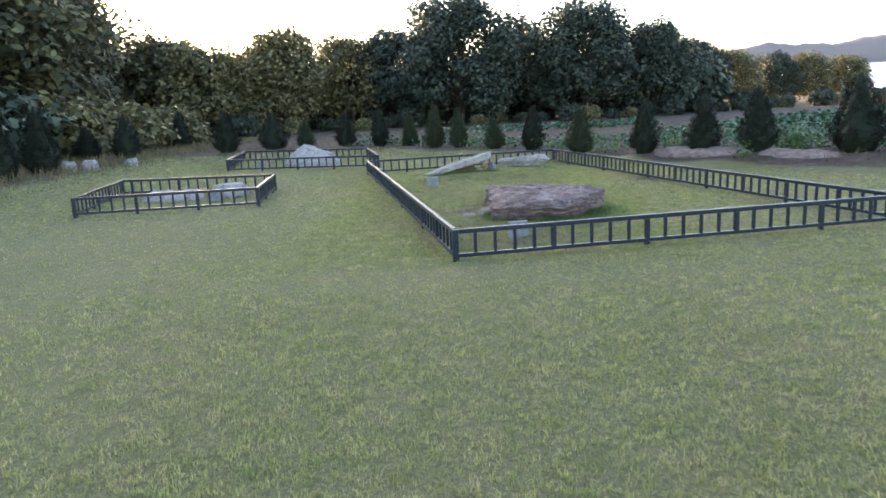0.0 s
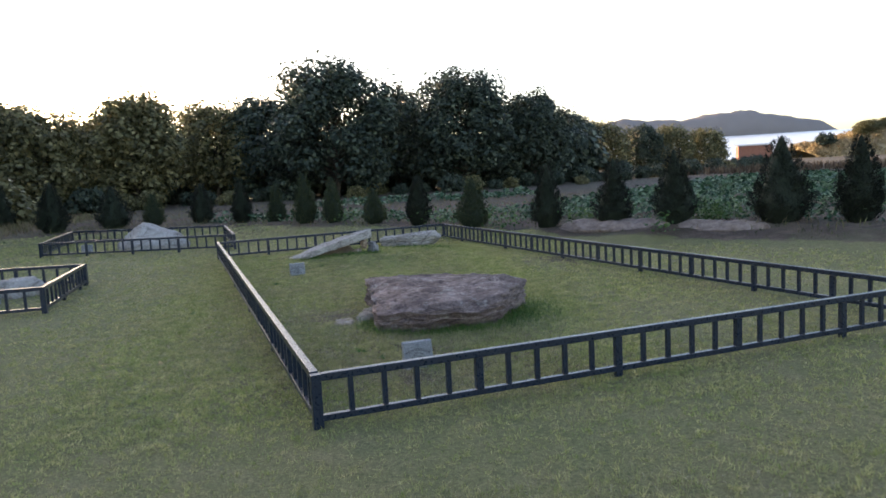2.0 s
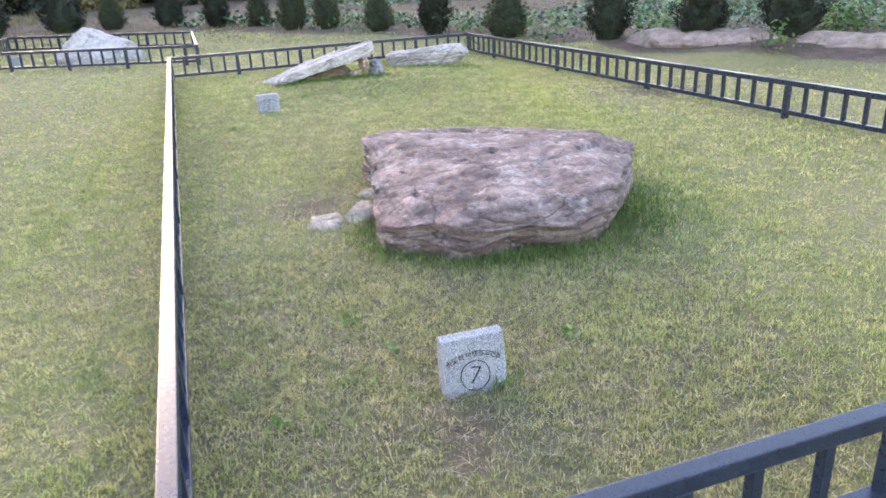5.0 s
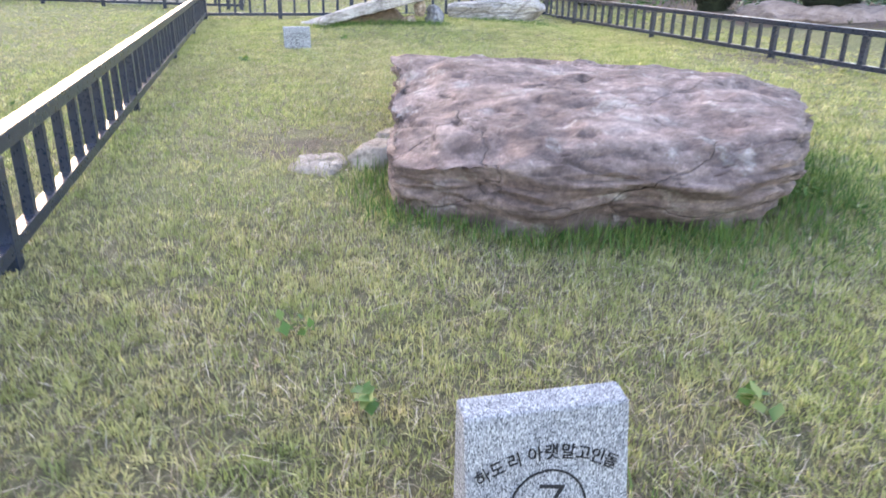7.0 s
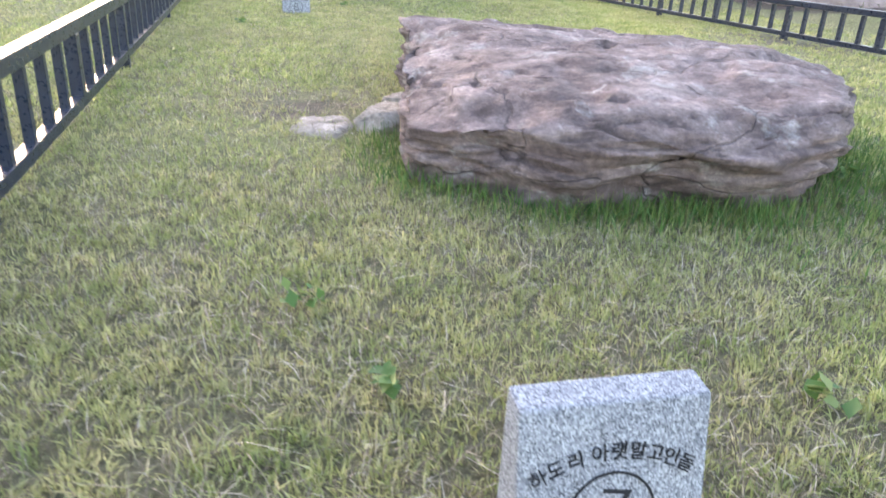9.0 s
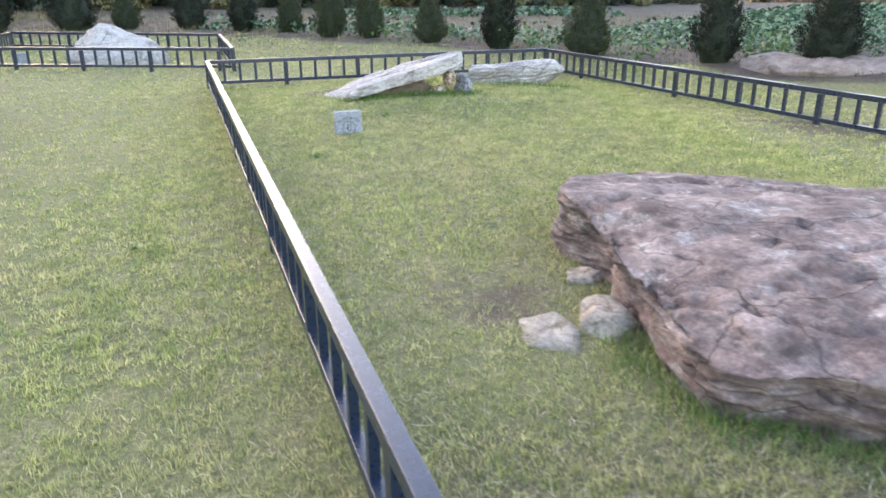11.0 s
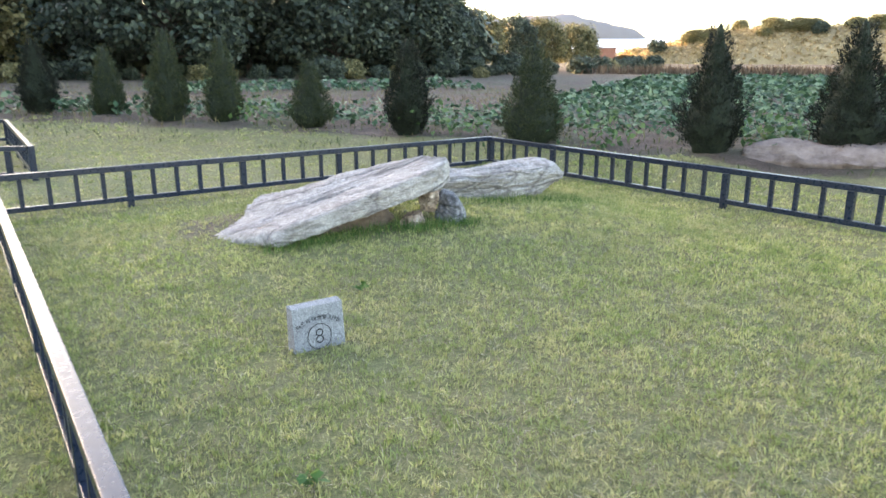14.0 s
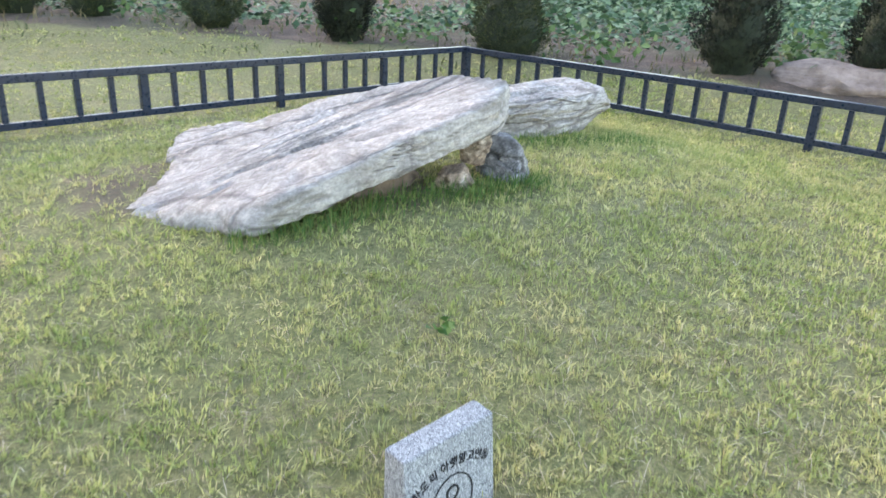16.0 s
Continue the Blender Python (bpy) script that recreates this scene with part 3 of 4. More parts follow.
rock("low_slab", ((-6.6, 14.5), (-5.7, 14.2), (-5.2, 14.6), (-5.5, 15.2), (-6.5, 15.1)), 0, (0.16, 0, 0), 0.05, M_GREY, "low pale slab half sunk in fenced grass", "boulder", 5, 0.5, 0.1, 0.03, seed=11)
rock("low_slab", ((-5.2, 14.9), (-4.7, 14.6), (-4.35, 15.0), (-4.6, 15.4), (-5.1, 15.4)), 0, (0.26, 0.1, 0), 0.08, M_GREY, "pale slab half sunk in fenced grass", "boulder", 5, 0.5, 0.1, 0.03, seed=12)
for k, (x, y, r) in enumerate(((-11.67, 21.33, 0.3), (-11.1, 21.44, 0.33), (-10.76, 23.57, 0.25))):
    z = float(ground_z(x, y))
    rock("field_stone", ((x - r, y), (x - 0.2 * r, y - 0.6 * r), (x + r, y - 0.3 * r), (x + 0.7 * r, y + 0.6 * r), (x - 0.5 * r, y + 0.7 * r)), z, (z + 0.3 * r / 0.3, 0.1 * (k - 1), 0), 0.12, M_GREY, "pale field stone lying on the weedy bank", "stone", 4, 0.4, 0.2, 0.03, seed=20 + k)


# ---- markers ----
def lettering(items):
    """One mesh of characters: (text, x, z, size, turn in degrees) on the stone's front."""
    bm = bmesh.new()
    for text, x, z, size, turn in items:
        cu = bpy.data.curves.new("letter", "FONT")
        cu.body, cu.size, cu.align_x, cu.align_y, cu.extrude, cu.offset = text, size, "CENTER", "CENTER", 0.0012, -0.0023 if size > 0.05 else -0.0001
        ob = bpy.data.objects.new("letter", cu)
        scene.collection.objects.link(ob)
        me = bpy.data.meshes.new_from_object(ob.evaluated_get(bpy.context.evaluated_depsgraph_get()))
        me.transform(Matrix.Translation((x, 0, z)) @ Matrix.Rotation(radians(turn), 4, "Y") @ Matrix.Rotation(radians(90), 4, "X"))
        bm.from_mesh(me)
        bpy.data.meshes.remove(me)
        bpy.data.objects.remove(ob)
        bpy.data.curves.remove(cu)
    return bm


def ring_bm(r, w, z):
    bm = bmesh.new()
    n = 48
    rings = [[bm.verts.new((rr * math.cos(2 * math.pi * k / n), yy, z + rr * math.sin(2 * math.pi * k / n))) for k in range(n)] for rr, yy in ((r - w, 0), (r - w, -0.0012), (r + w, -0.0012), (r + w, 0))]
    for a, b in zip(rings, rings[1:]):
        for k in range(n):
            bm.faces.new((a[k], a[(k + 1) % n], b[(k + 1) % n], b[k]))
    return bm


def marker(x, y, turn, number, words, tall, foot, brow, label):
    """A granite block whose face leans back from foot to brow, with a number in a ring under an arc of characters."""
    m = thing("stone_marker", pose(x, y, 0, 0, 0, turn), label, "stone marker")
    wide = 0.246
    bm = box_bm(wide, 0.08, tall + 0.06, 0, 1)
    for v in bm.verts:
        z = v.co.z + tall / 2 - 0.03
        v.co.y = 0.039 if v.co.y > 0 else foot + (brow - foot) * z / tall
        v.co.z -= 0.006 if v.co.y < 0.03 and z > 0 else 0
    bmesh.ops.bevel(bm, geom=bm.edges[:], offset=0.0045, segments=2, affect="EDGES", profile=0.6)
    part("block", to_mesh("block", bm, M_GRANITE), m, pose(0, 0, tall / 2 - 0.03, 0, 0, 0))
    z0 = 0.061
    slope = pose(-0.002, foot - 0.0006, 0) @ Matrix.Rotation(-math.atan2(brow - foot, tall), 4, "X")
    part("number", to_mesh("number", lettering([(number, 0, z0 - 0.002, 0.1, 10 if number == "7" else 2)]), M_INK), m, slope, "engraved black number")
    for k, ch in enumerate(words):
        u = (-0.97, -0.75, -0.5, -0.19, 0.06, 0.31, 0.55, 0.77, 0.98)[k]
        item = (ch, 0.098 * u, z0 + 0.083 - 0.027 * u * u, 0.0252, 27 * u)
        part("letter", to_mesh("letter", lettering([item]), M_INK), m, slope, "engraved black character")
    part("ring", to_mesh("ring", ring_bm(0.057, 0.0016, z0), M_INK), m, slope, "engraved black circle")


marker(0.8, 8.756, 10.8, "7", "하도리아랫말고인돌", 0.21, -0.046, -0.006, "speckled grey granite marker stone engraved with number seven")
marker(-0.48, 14.99, 13.8, "8", "하도리아랫말고인돌", 0.207, -0.036, -0.014, "speckled grey granite marker stone engraved with number eight")
for x, y, turn in ((-4.85, 14.2, 5), (-6.1, 22.3, -8)):
    m = thing("stone_marker", pose(x, y, 0, 0, 0, turn), "small grey granite marker stone inside low fence", "stone marker")
    part("block", to_mesh("block", box_bm(0.262, 0.085, 0.26, 0.006), M_GRANITE), m, pose(0, 0, 0.07))


# ---- plants ----
def leaf_tris(centres, normals, size, rng, aspect=0.6):
    """Pointed leaves of four triangles' outline folded along the middle: two triangles each, at centres."""
    n = len(centres)
    t = rng.normal(size=(n, 3))
    t -= (t * normals).sum(1, keepdims=True) * normals
    t /= np.linalg.norm(t, axis=1, keepdims=True) + 1e-9
    b = np.cross(normals, t)
    s = size[:, None]
    v = np.stack((centres - t * s, centres - b * s * aspect + normals * s * 0.15, centres + t * s, centres + b * s * aspect + normals * s * 0.15), 1).reshape(-1, 3)
    i = np.arange(n)[:, None] * 4
    f = np.concatenate((i + (0, 1, 2), i + (0, 2, 3)), 1).reshape(-1, 3)
    return v, f


def limb(bm, a, b, r0, r1, sides=7):
    a, b = Vector(a), Vector(b)
    q = (b - a).to_track_quat("Z", "Y")
    rings = []
    for k in range(4):
        c = a.lerp(b, k / 3) + Vector((random.uniform(-1, 1), random.uniform(-1, 1), 0)) * r0 * (0.5 if 0 < k < 3 else 0)
        r = r0 + (r1 - r0) * k / 3
        rings.append([bm.verts.new(c + q @ Vector((r * math.cos(2 * math.pi * j / sides), r * math.sin(2 * math.pi * j / sides), 0))) for j in range(sides)])
    for u, w in zip(rings, rings[1:]):
        for j in range(sides):
            bm.faces.new((u[j], u[(j + 1) % sides], w[(j + 1) % sides], w[j]))


def conifer(seed, h, w, belly=0.24, label="", leaf=None):
    """A young conifer: short trunk, dark inside, tufts of short upswept sprays on every branch end."""
    rng = np.random.default_rng(seed)
    random.seed(seed)
    t = thing("conifer", pose(0, 0, 0), label, "conifer", "row of young conifers along the field")
    bm = bmesh.new()
    limb(bm, (0, 0, -0.15), (0, 0, h * 0.5), 0.05, 0.02)
    part("trunk", to_mesh("trunk", bm, M_BARK), t)

    def profile(u):
        low = 0.52 + 0.48 * np.sin(np.clip(u / belly, 0, 1) * np.pi / 2)
        up = 1 - np.clip((u - belly) / (1 - belly), 0, 1)
        return w / 2 * np.where(u < belly, low, 0.82 * up ** 1.12 + 0.18 * up ** 0.35)
    tufts, per = 330, 38
    u = (np.arange(tufts) + 0.5) / tufts
    u = 1 - np.sqrt(1 - 0.985 * u) * 0.99
    a = np.arange(tufts) * 2.39996 + rng.normal(scale=0.35, size=tufts)
    lump = 1 + 0.09 * np.sin(3 * a + seed + 6 * u) + 0.07 * np.sin(5 * a - 11 * u + 2 * seed)
    reach = profile(u) * lump * rng.uniform(0.80, 1.10, tufts) * (1 + 0.22 * (rng.random(tufts) < 0.12))
    along = rng.beta(2.6, 1.0, (tufts, per))
    spread = (0.020 + 0.030 * h / 1.5) * (1.25 - 0.7 * along)
    aa = a[:, None]
    r = np.maximum(0.0, reach[:, None] * (0.62 + 0.38 * along)) + rng.normal(size=(tufts, per)) * 0.4 * spread
    side = rng.normal(size=(tufts, per)) * spread * 1.5
    z = 0.02 * h + u[:, None] * 0.95 * h + 0.09 * h * (along - 0.4) * (0.5 + 0.8 * u[:, None]) + rng.normal(size=(tufts, per)) * spread * 0.7
    c = np.stack((r * np.cos(aa) - side * np.sin(aa), r * np.sin(aa) + side * np.cos(aa), np.maximum(z, 0.01)), -1).reshape(-1, 3)
    n = len(c)
    ang = np.repeat(a, per)
    grow = unit(np.stack((np.cos(ang), np.sin(ang), np.full(n, 0.85)), 1) + rng.normal(scale=0.45, size=(n, 3)))
    wide = unit(np.cross(grow, rng.normal(size=(n, 3))))
    L = (rng.uniform(0.026, 0.056, n) * (0.65 + 0.25 * h))[:, None]
    k = L * 0.13
    v = np.stack((c - grow * L * 0.4, c + wide * k, c + grow * L * 0.6, c - wide * k), 1).reshape(-1, 3)
    i = np.arange(n)[:, None] * 4
    f = np.concatenate((i + (0, 1, 2), i + (0, 2, 3)), 1).reshape(-1, 3)
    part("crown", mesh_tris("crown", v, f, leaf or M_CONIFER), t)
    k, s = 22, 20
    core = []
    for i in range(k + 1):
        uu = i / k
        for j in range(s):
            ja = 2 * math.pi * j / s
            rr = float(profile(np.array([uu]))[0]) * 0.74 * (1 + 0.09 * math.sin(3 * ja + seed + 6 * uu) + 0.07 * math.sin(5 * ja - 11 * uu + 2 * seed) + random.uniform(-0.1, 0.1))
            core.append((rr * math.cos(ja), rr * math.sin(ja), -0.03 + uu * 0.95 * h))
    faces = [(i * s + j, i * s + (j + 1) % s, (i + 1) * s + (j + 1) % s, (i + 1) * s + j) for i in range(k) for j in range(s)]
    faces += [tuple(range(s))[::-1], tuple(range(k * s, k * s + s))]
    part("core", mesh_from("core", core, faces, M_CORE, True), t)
    return t


def broad_tree(seed, h, w, leaf, size=0.16, lobes=26, per=230, base=0.22, label="", name="broadleaf_tree", group=""):
    """A broad tree: tapered trunk, limbs to each lobe, leaves in clumps with gaps."""
    rng = np.random.default_rng(seed)
    random.seed(seed)
    t = thing(name, pose(0, 0, 0), label, "tree", group)
    bm = bmesh.new()
    limb(bm, (0, 0, -0.2), (0.1, 0, h * 0.45), 0.022 * h + 0.03, 0.012 * h + 0.02)
    cs, ns, ss = [], [], []
    for k in range(lobes):
        u = (k + 0.5) / lobes
        a = k * 2.4 + rng.uniform(-0.4, 0.4)
        zz = h * (base + (0.93 - base) * u)
        env = w / 2 * math.sqrt(max(0.05, 1 - ((u - 0.42) / 0.62) ** 2))
        rr = env * rng.uniform(0.45, 0.85)
        c = np.array((rr * math.cos(a), rr * math.sin(a), zz))
        lr = w * rng.uniform(0.13, 0.21)
        limb(bm, (0.05, 0, min(h * 0.5, zz * 0.6)), tuple(c), 0.006 * h + 0.012, 0.01, 5)
        d = unit(rng.normal(size=(per, 3)))
        rad = lr * rng.uniform(0.45, 1.08, per)[:, None] * (1 + 0.25 * np.sin(4 * d[:, :1] + 5 * d[:, 1:2] + k))
        cs.append(c + d * rad * (1.1, 1.1, 0.85))
        ns.append(unit(d + (0, 0, 0.5) + rng.normal(scale=0.5, size=(per, 3))))
        ss.append(rng.uniform(0.6, 1.25, per) * size)
    part("trunk", to_mesh("trunk", bm, M_BARK), t)
    v, f = leaf_tris(np.concatenate(cs), np.concatenate(ns), np.concatenate(ss), rng, 0.62)
    part("crown", mesh_tris("crown", v, f, leaf), t)
    return t


def stand(proto, x, y, s=1.0, turn=0.0, sxy=None, first=None):
    """Places the prototype at its first use, and copies it after that."""
    m = Matrix.LocRotScale((x, y, float(ground_z(x, y)) - 0.02), Euler((0, 0, radians(turn))), ((sxy or s), (sxy or s), s))
    if proto not in PLACED:
        PLACED.append(proto)
        proto.matrix_basis = m
        return proto
    ob = copy_thing(proto, Matrix())
    ob.matrix_basis = m
    return ob


PLACED = []
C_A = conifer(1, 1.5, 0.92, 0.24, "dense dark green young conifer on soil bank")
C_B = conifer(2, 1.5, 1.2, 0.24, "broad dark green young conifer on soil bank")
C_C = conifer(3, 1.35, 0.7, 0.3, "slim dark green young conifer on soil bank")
C_D = conifer(4, 1.4, 0.95, 0.2, "light green young conifer on grassy bank", M_CONIFER_LIGHT)
for proto, x, y, h, w in (
        (C_C, 10.1, 15.35, 1.75, 1.0), (C_B, 8.96, 16.1, 1.8, 1.45), (C_A, 7.0, 16.71, 1.58, 1.0), (C_A, 6.1, 17.69, 1.55, 0.95),
        (C_A, 4.87, 18.49, 1.5, 0.85), (C_D, 3.5, 20.18, 1.3, 0.95), (C_C, 2.34, 21.66, 1.38, 0.75), (C_D, 1.25, 23.02, 1.05, 0.78),
        (C_D, 0.12, 24.38, 1.45, 0.75), (C_D, -0.7, 24.97, 1.6, 0.85), (C_D, -1.68, 26.63, 1.3, 0.75), (C_C, -2.88, 27.51, 1.45, 0.8),
        (C_A, -4.38, 28.83, 1.45, 1.0), (C_D, -6.1, 29.3, 1.2, 0.9), (C_B, -7.4, 29.2, 1.55, 1.4), (C_A, -9.0, 28.2, 1.75, 1.2),
        (C_A, -13.0, 34.0, 1.85, 1.1), (C_B, -12.4, 26.91, 1.8, 1.3), (C_C, -13.9, 26.95, 1.35, 1.05), (C_A, -12.23, 20.91, 2.1, 1.2), (C_A, -11.9, 18.41, 1.95, 1.1)):
    h0, w0 = {C_A: (1.5, 0.92), C_B: (1.5, 1.2), C_C: (1.35, 0.7), C_D: (1.4, 0.95)}[proto]
    stand(proto, x, y, 1.03 * h / h0, 37 * x + 11 * y, 0.88 * w / w0)

DARK_1 = broad_tree(11, 8.0, 8.0, M_LEAF_DARK, 0.145, 46, 430, 0.17, "tall dark green broadleaf tree behind the field", group="tree belt")
DARK_2 = broad_tree(12, 7.2, 6.4, M_LEAF_DARK, 0.14, 40, 390, 0.17, "rounded dark green broadleaf tree behind the field", group="tree belt")
MID_1 = broad_tree(15, 8.0, 7.6, M_LEAF_MID, 0.17, 44, 320, 0.05, "tall dull green broadleaf tree at the lawn's shaded side", group="tree belt")
OLIVE_1 = broad_tree(13, 6.0, 5.5, M_LEAF_OLIVE, 0.13, 36, 350, 0.2, "olive green broadleaf tree in loose leaf", group="tree belt")
OLIVE_2 = broad_tree(14, 5.2, 5.0, M_LEAF_OLIVE, 0.13, 32, 350, 0.2, "yellowing broadleaf tree in loose leaf", group="tree belt")
for proto, x, y, h in (
        (DARK_1, 0.3, 42.3, 8.1), (DARK_1, 7.7, 43.6, 7.5), (DARK_2, 12.0, 44.6, 6.2), (DARK_2, 4.2, 47.5, 6.9), (DARK_2, -3.4, 45.5, 6.6),
        (OLIVE_1, -9.5, 41.0, 6.4), (OLIVE_1, -6.3, 45.5, 6.3), (OLIVE_2, -13.6, 39.7, 5.6), (OLIVE_2, -11.4, 43.5, 5.4), (OLIVE_1, -16.5, 43.0, 6.2),
        (DARK_2, 16.0, 49.0, 5.2), (OLIVE_1, 18.9, 51.0, 4.6), (DARK_2, 22.5, 52.4, 4.3), (OLIVE_1, 25.0, 53.0, 4.2), (OLIVE_2, 28.0, 53.5, 3.8),
        (MID_1, -20.0, 30.0, 10.5), (MID_1, -21.5, 35.0, 9.5), (DARK_2, -23.5, 27.5, 10.5), (MID_1, -21.0, 24.0, 9.5), (MID_1, -22.0, 19.0, 9.0), (MID_1, -23.0, 38.0, 10.0),
        # next two rows: trees added to keep the low sun off the lawn
        (MID_1, -24.5, 46.0, 11.0), (MID_1, -20.5, 50.0, 7.5), (DARK_1, -31.0, 52.0, 10.0), (DARK_2, -28.0, 41.0, 10.0), (MID_1, -13.0, 52.0, 6.0), (DARK_1, -35.0, 46.0, 10.0), (MID_1, -26.0, 33.0, 10.0),
        (DARK_1, -24.0, 62.0, 7.4), (DARK_1, -30.0, 63.0, 7.6), (DARK_2, -36.0, 60.0, 8.5), (DARK_2, -19.5, 64.0, 7.2), (DARK_1, -42.0, 55.0, 11.0), (DARK_2, -28.0, 70.0, 8.2)):
    h0 = {MID_1: 8.0, DARK_1: 8.0, DARK_2: 7.2, OLIVE_1: 6.0, OLIVE_2: 5.2}[proto]
    far = (1.5 if x > 15 else 1.25) if x > -19 else 1.0
    h = 1.6 + (h - 1.6) * far
    stand(proto, 0.2 + (x - 0.2) * far, 2.2 + (y - 2.2) * far, 0.92 * h / h0, 53 * x + 17 * y, h / h0)

SHRUB = broad_tree(21, 2.0, 3.4, M_LEAF_DARK, 0.17, 18, 110, 0.12, "low dark shrub under the tree belt", "shrub", "undergrowth")
SHRUB["category"] = "shrub"
SHRUB_O = broad_tree(22, 1.8, 3.2, M_LEAF_OLIVE, 0.17, 18, 110, 0.12, "low olive shrub under the tree belt", "shrub", "undergrowth")
SHRUB_O["category"] = "shrub"
rs = random.Random(5)
for k in range(46):
    x = -20 + 1.25 * k
    y = 40.5 + (max(0, x - 12) * 0.7) + rs.uniform(-1, 2.5) - max(0, -6 - x) * 0.35
    stand(SHRUB if rs.random() < (0.9 if x > -3 else 0.5) else SHRUB_O, 1.22 * x, 1.22 * y, rs.uniform(0.3, 0.7), rs.uniform(0, 360))
# back row added to block sky glints, so crown gaps stay dark
for k in range(22):
    stand(SHRUB, -24 + 2.1 * k + rs.uniform(-0.6, 0.6), 60.5 + rs.uniform(-1.5, 1.5), rs.uniform(1.7, 2.3), rs.uniform(0, 360))
for x, y, s in ((-14.5, 31.5, 1.3), (-16.0, 28.5, 1.5), (-16.0, 25.0, 1.5), (-15.5, 21.5, 1.5), (-14.8, 18.5, 1.4), (-14.0, 35.5, 1.2), (-16.5, 15.5, 1.5)):
    stand(SHRUB_O if y > 26 else SHRUB, x, y, 0.85 * s, 40 * x)


def scatter_leaves(name, pts, size, material, label, category, spread=0.5, lift=0.1, aspect=0.7, seed=0):
    rng = np.random.default_rng(seed)
    n = len(pts)
    nor = unit(np.stack((np.zeros(n), np.zeros(n), np.ones(n)), 1) + rng.normal(scale=spread, size=(n, 3)))
    v, f = leaf_tris(pts, nor, size, rng, aspect)
    return tagged(new(name, mesh_tris(name, v, f, material)), label, category, kind="stuff")


def field_points(n, rng, keep):
    x, y = rng.uniform(-16, 60, n), rng.uniform(14, 62, n)
    ok = keep(x, y, row_distance(x, y))
    return x[ok], y[ok]


rng = np.random.default_rng(31)


def in_crop(x, y, d):
    near = (d > 0.45) & (d < 2.8) & (x > -4)
    far = (y > 35) & (y < 39) & (x > -1) & (x < 10)
    right = (d > 0.4 + 0.2 * np.sin(1.9 * x)) & (d < 34) & (x > 4.2) & (x - 7.5 > 0.97 * (y - 27))
    return near | far | right


px, py = field_points(620000, rng, in_crop)
thin = rng.uniform(0, 1, len(px)) < np.clip(9.0 / np.hypot(px + 1, py - 10), 0.08, 1.0) ** 1.4 * (0.3 + 0.7 * (np.sin(2.6 * px + 1.3 * np.sin(1.7 * py)) * np.sin(2.2 * py + px) > -0.25))
px, py = px[thin], py[thin]
tallness = 0.75 + 0.35 * np.sin(3.1 * px + 1.1 * np.sin(2.3 * py)) * np.sin(2.9 * py)
pz = ground_z(px, py) + rng.uniform(0.04, 0.34, len(px)) * tallness
scatter_leaves("crop_plants", np.stack((px, py, pz), 1), rng.uniform(0.034, 0.08, len(px)) * np.clip(np.hypot(px, py - 10) / 14, 0.8, 2.2), M_CROP, "broad green leafy crop plants in the field", "crop", 0.55, seed=32)


def blades(name, x, y, length, width, material, label, seed, lean=0.5, z=None, around=None):
    rng = np.random.default_rng(seed)
    n = len(x)
    z = ground_z(x, y) if z is None else z
    a = rng.uniform(0, 2 * np.pi, n)
    tx, ty = np.cos(a), np.sin(a)
    b = rng.uniform(0, 2 * np.pi, n) if around is None else around + rng.normal(scale=0.7, size=n)
    k = np.abs(rng.normal(scale=lean, size=n))
    bx, by = np.cos(b) * k, np.sin(b) * k
    L, w = length, width / 2
    o = np.stack((x, y, z - 0.004), 1)
    side = np.stack((tx * w, ty * w, 0 * w), 1)
    mid = o + np.stack((bx * L * 0.25, by * L * 0.25, L * 0.4), 1)
    tip = o + np.stack((bx * L, by * L, L * np.clip(1.0 - 0.3 * k, 0.25, 1)), 1)
    v = np.stack((o, mid + side, mid - side, tip), 1).reshape(-1, 3)
    i = np.arange(n)[:, None] * 4
    f = np.concatenate((i + (0, 1, 2), i + (2, 1, 3)), 1).reshape(-1, 3)
    return tagged(new(name, mesh_tris(name, v, f, material)), label, "grass", kind="stuff")


def strip_distance(x, y):
    """Metres from the strips of lawn that the walk keeps closest to."""
    best = np.full(len(x), 1e9)
    for ax, ay, bx, by in ((0.2, 4.0, 0.5, 7.6), (0.9, 9.0, 0.9, 9.3), (-0.2, 9.6, -0.5, 15.8)):
        u = np.clip(((x - ax) * (bx - ax) + (y - ay) * (by - ay)) / ((bx - ax) ** 2 + (by - ay) ** 2), 0, 1)
        best = np.minimum(best, np.hypot(x - ax - u * (bx - ax), y - ay - u * (by - ay)))
    return best


